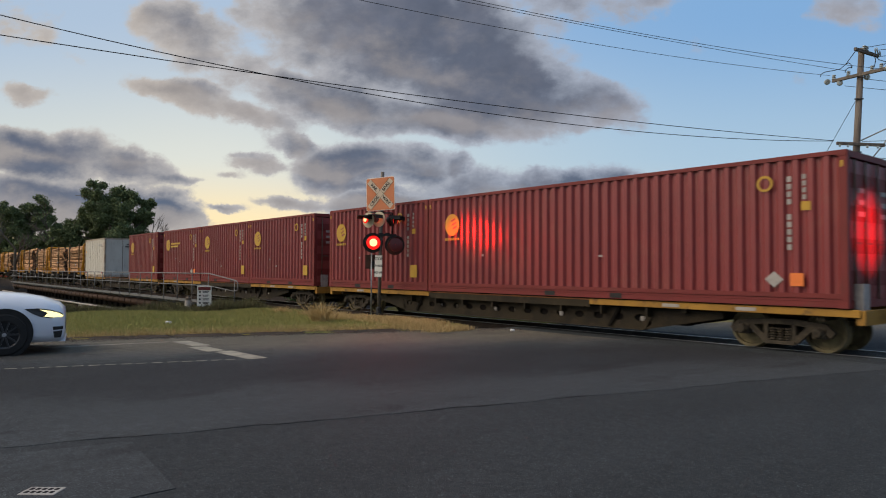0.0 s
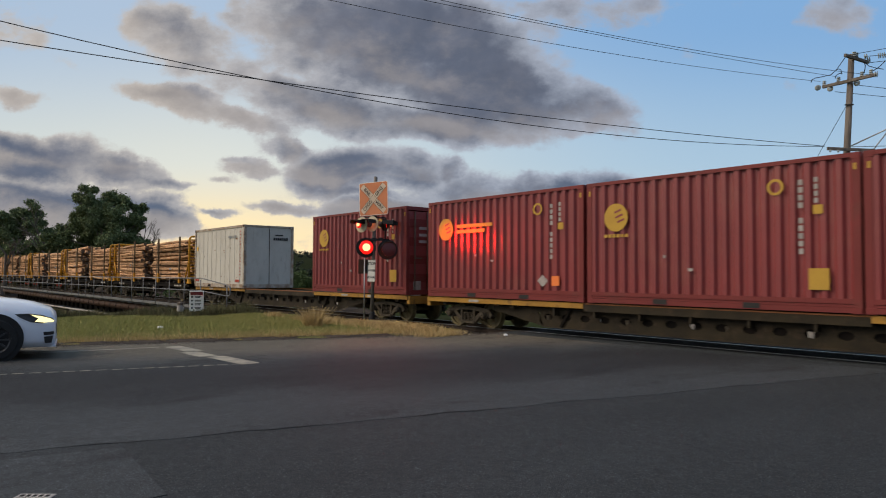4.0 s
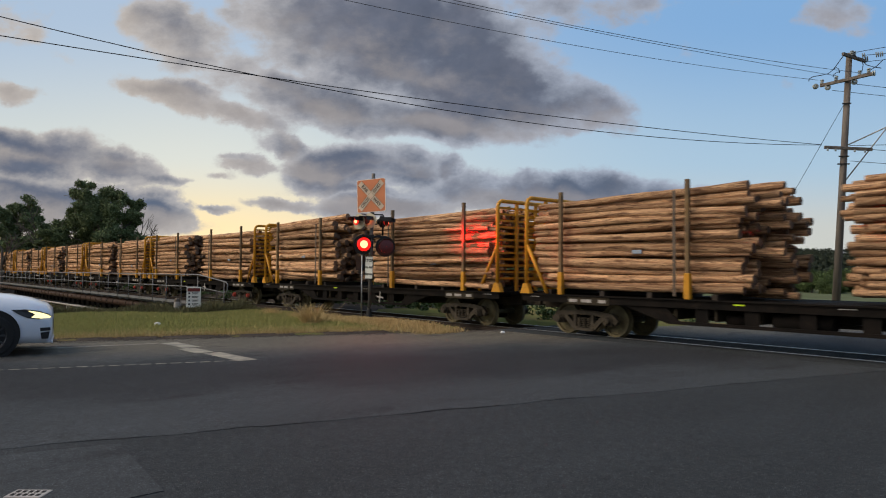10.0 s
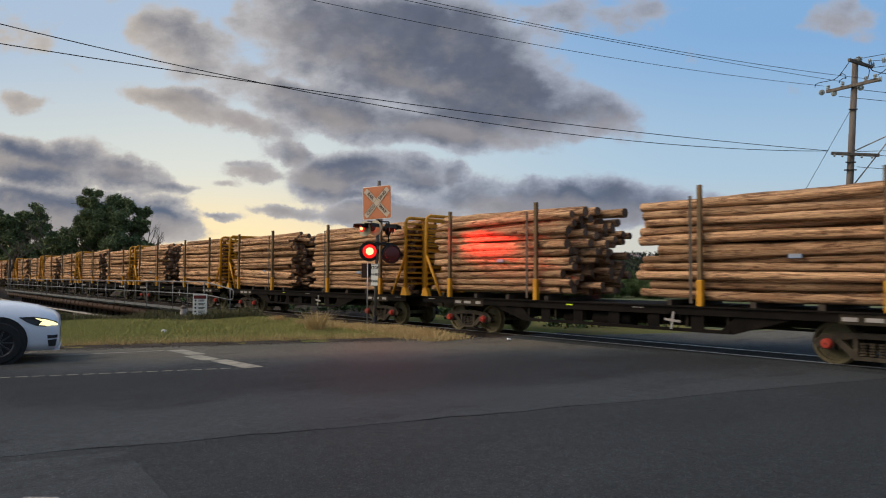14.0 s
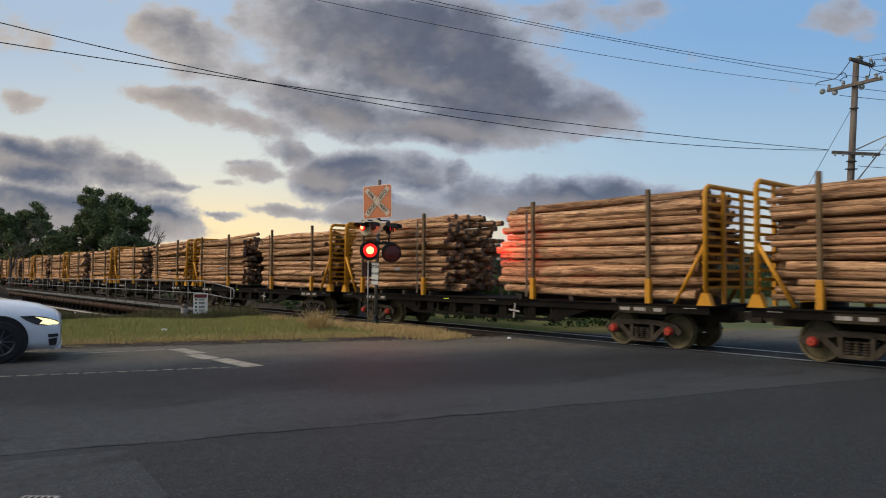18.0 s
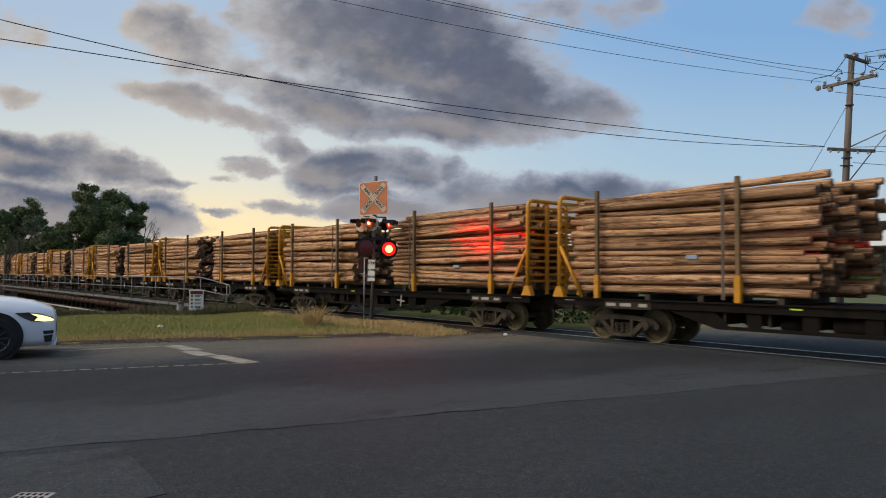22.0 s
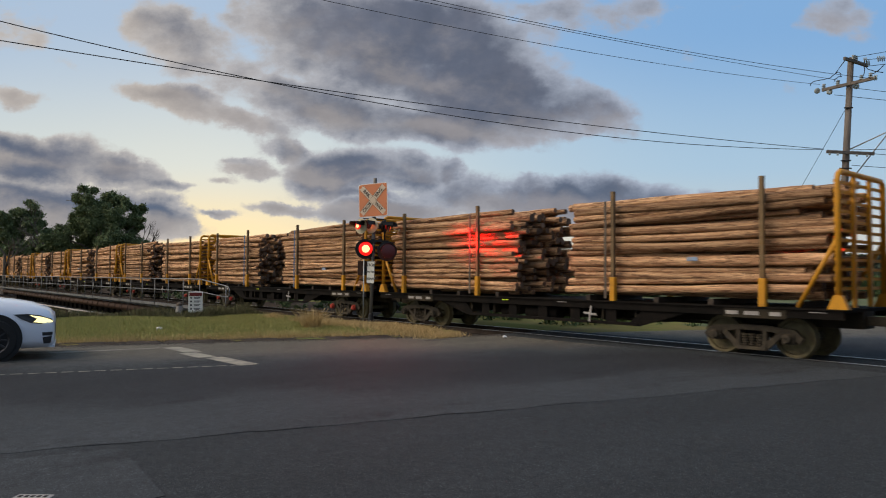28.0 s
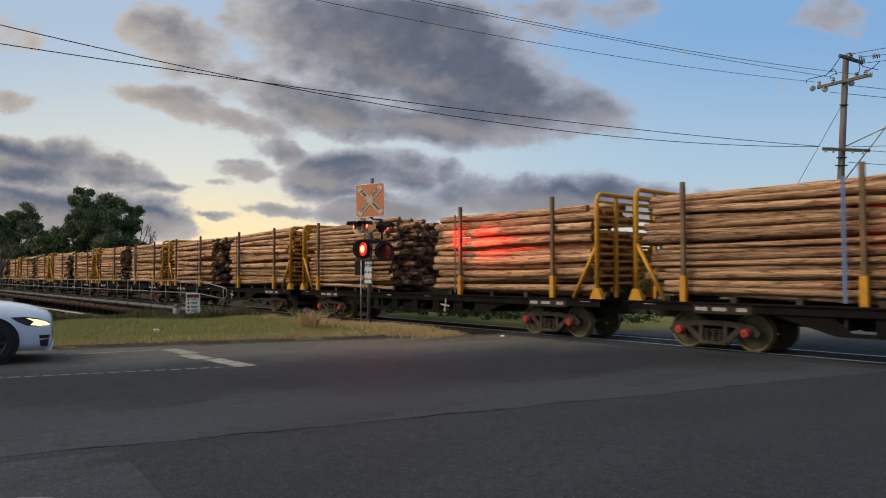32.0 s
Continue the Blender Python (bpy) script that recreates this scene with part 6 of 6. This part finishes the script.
def leaf_mesh(name, v, f, material):
    me = bpy.data.meshes.new(name)
    me.vertices.add(len(v))
    me.vertices.foreach_set("co", v.astype(np.float32).ravel())
    me.loops.add(f.size)
    me.loops.foreach_set("vertex_index", f.astype(np.int32).ravel())
    me.polygons.add(len(f))
    me.polygons.foreach_set("loop_start", np.arange(0, f.size, 4, dtype=np.int32))
    me.update(calc_edges=True)
    me.materials.append(M[material])
    return me


def gum_tree(name, label, away, lobes, seed, per=240, leaf=0.12, material="leaf"):
    """A tree so many metres ahead; lobes of its crown: metres across the view, height and radius."""
    rnd = random.Random(seed)
    cx = sum(l[0] for l in lobes) / len(lobes)
    foot = Vector(EYE) + AHEAD * away + ACROSS * cx
    foot.z = ground_z(foot.x, foot.y) - 0.1
    t = thing(name, label, "tree", at=tuple(foot))
    top = max(l[1] for l in lobes)
    bm, limbs = B(), B()
    fork = Vector((0.1, 0, top * 0.34))
    cyl(bm, (0, 0, 0), (0.1, 0, top * 0.18), top * 0.034, top * 0.027, 10), cyl(bm, (0.1, 0, top * 0.18), fork, top * 0.027, top * 0.02, 10)
    part("trunk", bm, "bark", t)
    clumps = []
    for x, z, r in lobes:
        c = ACROSS * (x - cx) + AHEAD * rnd.uniform(-2.0, 2.0) + Vector((0, 0, z * 0.94 - foot.z))
        m = fork.lerp(c, 0.55) + Vector((rnd.uniform(-.3, .3), rnd.uniform(-.3, .3), 0.2))
        tube(limbs, [fork, m, c], top * 0.008, 6)
        for k in range(7):
            d = Vector((rnd.gauss(0, 1), rnd.gauss(0, 1), rnd.gauss(0, 1))).normalized()
            e = c + d * r * rnd.uniform(0.6, 1.05)
            tube(limbs, [m.lerp(c, 0.7), c.lerp(e, 0.5), e], top * 0.0028, 4)
        for k in range(18):
            d = Vector((rnd.gauss(0, 1), rnd.gauss(0, 1), rnd.gauss(0, 0.8)))
            clumps.append((c + d.normalized() * r * rnd.uniform(0.1, 1.0), r * rnd.uniform(0.20, 0.42)))
    part("limb", limbs, "bark", t)
    v, f = leaf_cloud(clumps, per, leaf, seed)
    part("crown", leaf_mesh("crown", v, f, material), "", t)
    return t


def bare_tree(at, height, seed):
    rnd = random.Random(seed)
    t = thing("bare_tree", "leafless grey dead tree with thin branches", "tree", at=at)
    bm = B()

    def grow(p, d, l, r, k):
        q = p + d * l
        cyl(bm, p, q, r, r * 0.7, 6, False)
        if k:
            for i in range(3):
                grow(p.lerp(q, rnd.uniform(.5, 1)), (d + Vector((rnd.gauss(0, .45), rnd.gauss(0, .45), rnd.uniform(-.1, .4)))).normalized(), l * rnd.uniform(.5, .8), r * 0.55, k - 1)

    grow(Vector((0, 0, 0)), Vector((0, 0, 1)), height * 0.38, height * 0.018, 4)
    part("crown", bm, "bark", t)


def build_trees():
    gum_tree("gum_tree", "large spreading gum tree with an open dark crown", 84.0, [(-42.3, 10.8, 2.0), (-39.9, 11.1, 1.9), (-37.6, 9.8, 1.4), (-43.6, 8.4, 2.0), (-40.6, 8.6, 2.4), (-37.6, 7.4, 1.8), (-45.0, 6.2, 1.9), (-42.0, 6.0, 2.7), (-38.6, 5.6, 2.5), (-36.2, 5.2, 1.2), (-46.0, 4.8, 1.8), (-42.0, 3.5, 3.0), (-38.5, 3.0, 2.6), (-41.2, 9.6, 2.0), (-38.6, 8.4, 1.9), (-36.6, 8.2, 1.2), (-43.2, 7.0, 2.2), (-44.8, 4.0, 2.4)], 21, 760, 0.085)
    gum_tree("gum_tree", "dark gum tree at the creek", 104.0, [(-62.5, 10.9, 2.2), (-65.0, 9.8, 2.2), (-59.8, 8.9, 1.9), (-63.8, 7.8, 3.0), (-60.4, 6.8, 2.6), (-66.4, 6.9, 2.7), (-63.0, 4.5, 3.2), (-67.5, 10.5, 1.8), (-69.5, 8.0, 2.6), (-69.0, 5.0, 3.0)], 23, 760, 0.10)
    gum_tree("gum_tree", "low dark tree near the bridge end", 100.0, [(-57.5, 5.6, 1.8), (-55.0, 5.2, 1.9), (-59.5, 4.6, 2.0), (-52.5, 4.6, 1.7), (-56.0, 3.4, 2.2)], 25, 640, 0.10)
    bare_tree((-95.5, -1.6, -0.6), 11.5, 4)
    bare_tree((-98.5, -3.0, -0.6), 10.5, 8)
    bare_tree((-107.0, 5.5, -0.3), 13.0, 5)
    bare_tree((-109.0, 7.5, -0.3), 11.5, 6)
    bare_tree((-88.5, 12.2, -0.3), 10.0, 9)
    # shrubs along the far side of the pasture
    rnd = random.Random(31)
    made = []
    for k in range(5):
        cl = [(Vector((rnd.gauss(0, .9), rnd.gauss(0, .8), abs(rnd.gauss(1.5, .7)))), rnd.uniform(.5, 1.0)) for _ in range(16)]
        v, f = leaf_cloud(cl, 330, 0.085, 40 + k)
        made.append(leaf_mesh("foliage", v, f, "leaf_b"))
    stem = mesh("stem", cyl(B(), (0, 0, 0), (0.1, 0, 1.5), 0.09, 0.05, 7), "bark")
    fwd, rgt = AHEAD, ACROSS
    for i in range(270):
        d = 60 + 13 * abs(rnd.gauss(0, 1))
        s = rnd.uniform(-0.25, 1.02)
        p = Vector(EYE) + fwd * d + rgt * d * s
        if p.y < 12 or p.x < -88:
            continue
        h = rnd.uniform(0.42, 0.85) * (0.42 + d / 150)
        t = thing("shrub", "dense green shrub at the edge of the pasture", "shrub", "shrubs behind the pasture", at=Matrix.Translation((p.x, p.y, ground_z(p.x, p.y) - 0.08)) @ Matrix.Rotation(rnd.uniform(0, 6), 4, "Z") @ Matrix.Scale(h, 4))
        part("stem", stem, "", t)
        part("foliage", rnd.choice(made), "", t)
    # houses of the town on the slope
    town = []
    for i in range(90):
        d, s = rnd.uniform(800, 1400), rnd.uniform(-0.05, 0.85)
        town.append((d, s))
        p = Vector(EYE) + fwd * d + rgt * d * s
        z = ground_z(p.x, p.y) + 1.2
        h = thing("house", "small pale house with a pitched roof on the far slope", "house", "houses of the town", at=pose(p.x, p.y, z, 0, 0, rnd.uniform(0, 180)))
        L, W = rnd.uniform(8, 14), rnd.uniform(6, 9)
        part("wall", box(B(), (0, 0, 1.4), (L, W, 2.8)), "house", h)
        part("roof", prism(B(), [(-W / 2 - .5, 2.8), (0, 4.2), (W / 2 + .5, 2.8)], -L / 2 - .5, L / 2 + .5, "x"), "roof", h)
        for k in (-1, 1):
            part("window", box(B(), (k * L / 4, -W / 2 - 0.03, 1.5), (1.6, 0.06, 1.2)), "town_light" if (i + k) % 7 == 0 else "glass_dark", h)
            part("window", box(B(), (k * L / 4, W / 2 + 0.03, 1.5), (1.6, 0.06, 1.2)), "glass_dark", h)
    # far woods on the hill
    cl, near = [], []
    for i in range(4600):
        d, s = 110 + 1300 * rnd.random() ** 0.8, rnd.uniform(-0.75, 0.95) if i % 3 == 0 else rnd.uniform(-0.1, 0.95)
        p = Vector(EYE) + fwd * d + rgt * d * s
        if p.y < 20 or any(abs(d * s - b * a) < 9 and b - 160 < d < b + 4 for b, a in town):
            continue
        r = rnd.uniform(1.2, 3.0) * (0.35 + d / 620)
        (near if d < 320 else cl).append((Vector((p.x, p.y, ground_z(p.x, p.y) + r * 0.7)), r))
    v, f = leaf_cloud(near, 150, 0.30, 6, 0.75)
    tagged(new("far_woods", leaf_mesh("far_woods", v, f, "leaf_b")), "dark green thicket behind the pasture", "woods", kind="stuff")
    v, f = leaf_cloud(cl, 48, 1.0, 7, 0.75)
    tagged(new("far_woods", leaf_mesh("far_woods", v, f, "far_leaf")), "dark distant woods on the hillside", "woods", kind="stuff")


build_trees()


def build_grass():
    """Blades on the verge, dry along the road and round the signal."""
    rs = np.random.RandomState(12)
    for name, n, mt, label in (("verge_grass", 125000, "blade", "short green and yellow grass on the verge"), ("dry_grass", 36000, "straw", "dry straw-coloured grass along the road edge")):
        vs = []
        y = rs.uniform(-13.5, -2.0, n)
        over = rs.uniform(0.55, 11.0, n) if name == "verge_grass" else np.abs(rs.normal(0.2, 0.55, n)) + 0.42
        x = -17.2 + 0.36 * (y + 11.25) - over
        h = rs.uniform(0.03, 0.10, n) if name == "verge_grass" else rs.uniform(0.05, 0.16, n)
        if name == "dry_grass":
            # tall tufts
            tx, ty = [(-17.75, -4.75), (-18.6, -4.0), (-20.5, -3.6), (-22.5, -3.6), (-19.2, -3.3), (-16.2, -3.2), (-15.2, -2.7)], None
            m = n // 9
            idx = rs.randint(0, len(tx), m)
            cx = np.array([tx[i][0] for i in idx]) + rs.normal(0, 0.22, m) * np.where(idx < 1, 0.55, 1.0)
            cy = np.array([tx[i][1] for i in idx]) + rs.normal(0, 0.16, m) * np.where(idx < 1, 0.55, 1.0)
            x[:m], y[:m] = cx, cy
            h[:m] = rs.uniform(0.2, 0.62, m) * np.where(idx < 1, 1.0, 0.34)
            x[m:4 * m] = rs.uniform(-18.6, -13.7, 3 * m)
            y[m:4 * m] = np.clip(rs.normal(-3.1, 0.35, 3 * m), -4.0, -2.2)
            h[4 * m:] *= 0.55
            h[m:4 * m] *= 1.15
        # the stone shoulder of the track stays bare
        bare = (y > -3.0 - 0.5 * np.sin(x * 1.7)) & (x < -19.3) & (h < 0.2)
        x = np.where(bare, x - 3.0, x)
        y = np.where(bare, -4.2 - 3.5 * rs.rand(n), y)
        z = np.array([ground_z(a, b) for a, b in zip(x, y)])
        ang = rs.uniform(0, 6.28, n)
        w = 0.005 + 0.005 * rs.rand(n)
        lean = rs.normal(0, 0.55, (n, 2)) * h[:, None]
        dx, dy = np.cos(ang) * w, np.sin(ang) * w
        v = np.stack([np.stack([x - dx, y - dy, z - .01], 1), np.stack([x + dx, y + dy, z - .01], 1), np.stack([x + lean[:, 0] + dx * .3, y + lean[:, 1] + dy * .3, z + h], 1), np.stack([x + lean[:, 0] - dx * .3, y + lean[:, 1] - dy * .3, z + h], 1)], 1).reshape(-1, 3)
        f = np.arange(4 * n).reshape(-1, 4)
        tagged(new(name, leaf_mesh(name, v, f, mt)), label, "grass", kind="stuff")


build_grass()


def build_weeds():
    rs = random.Random(77)
    cl = []
    for i in range(420):
        x, y = rs.uniform(-75, -13), rs.uniform(2.6, 8.5)
        if x > road_left(y) - 1.5:
            continue
        cl.append((Vector((x, y, ground_z(x, y) + rs.uniform(0.05, 0.3))), rs.uniform(0.25, 0.6)))
    v, f = leaf_cloud(cl, 60, 0.06, 78, 0.7)
    # rank grass on the creek bank behind the verge
    r2 = np.random.RandomState(79)
    n = 42000
    y = r2.uniform(-13.5, -2.9, n)
    over = 9.6 + np.abs(r2.normal(0.0, 2.4, n)) + 0.8 * np.sin(y * 1.3)
    x = -17.2 + 0.36 * (y + 11.25) - over
    h = r2.uniform(0.12, 0.5, n) * (0.65 + 0.35 * np.sin(x * 2.1) * np.sin(y * 1.7))
    z = np.array([ground_z(a, b) for a, b in zip(x, y)])
    ang, w, lean = r2.uniform(0, 6.28, n), 0.006 + 0.008 * r2.rand(n), r2.normal(0, 0.4, (n, 2)) * h[:, None]
    dx, dy = np.cos(ang) * w, np.sin(ang) * w
    b = np.stack([np.stack([x - dx, y - dy, z - .01], 1), np.stack([x + dx, y + dy, z - .01], 1), np.stack([x + lean[:, 0] + dx * .3, y + lean[:, 1] + dy * .3, z + h], 1), np.stack([x + lean[:, 0] - dx * .3, y + lean[:, 1] - dy * .3, z + h], 1)], 1).reshape(-1, 3)
    tagged(new("bank_weeds", leaf_mesh("bank_weeds", b, np.arange(4 * n).reshape(-1, 4), "weed")), "tall dark weeds and rank grass on the creek bank", "weeds", kind="stuff")
    tagged(new("weeds", leaf_mesh("weeds", v, f, "leaf_b")), "dark weeds and low scrub behind the track", "weeds", kind="stuff")


build_weeds()

motions()
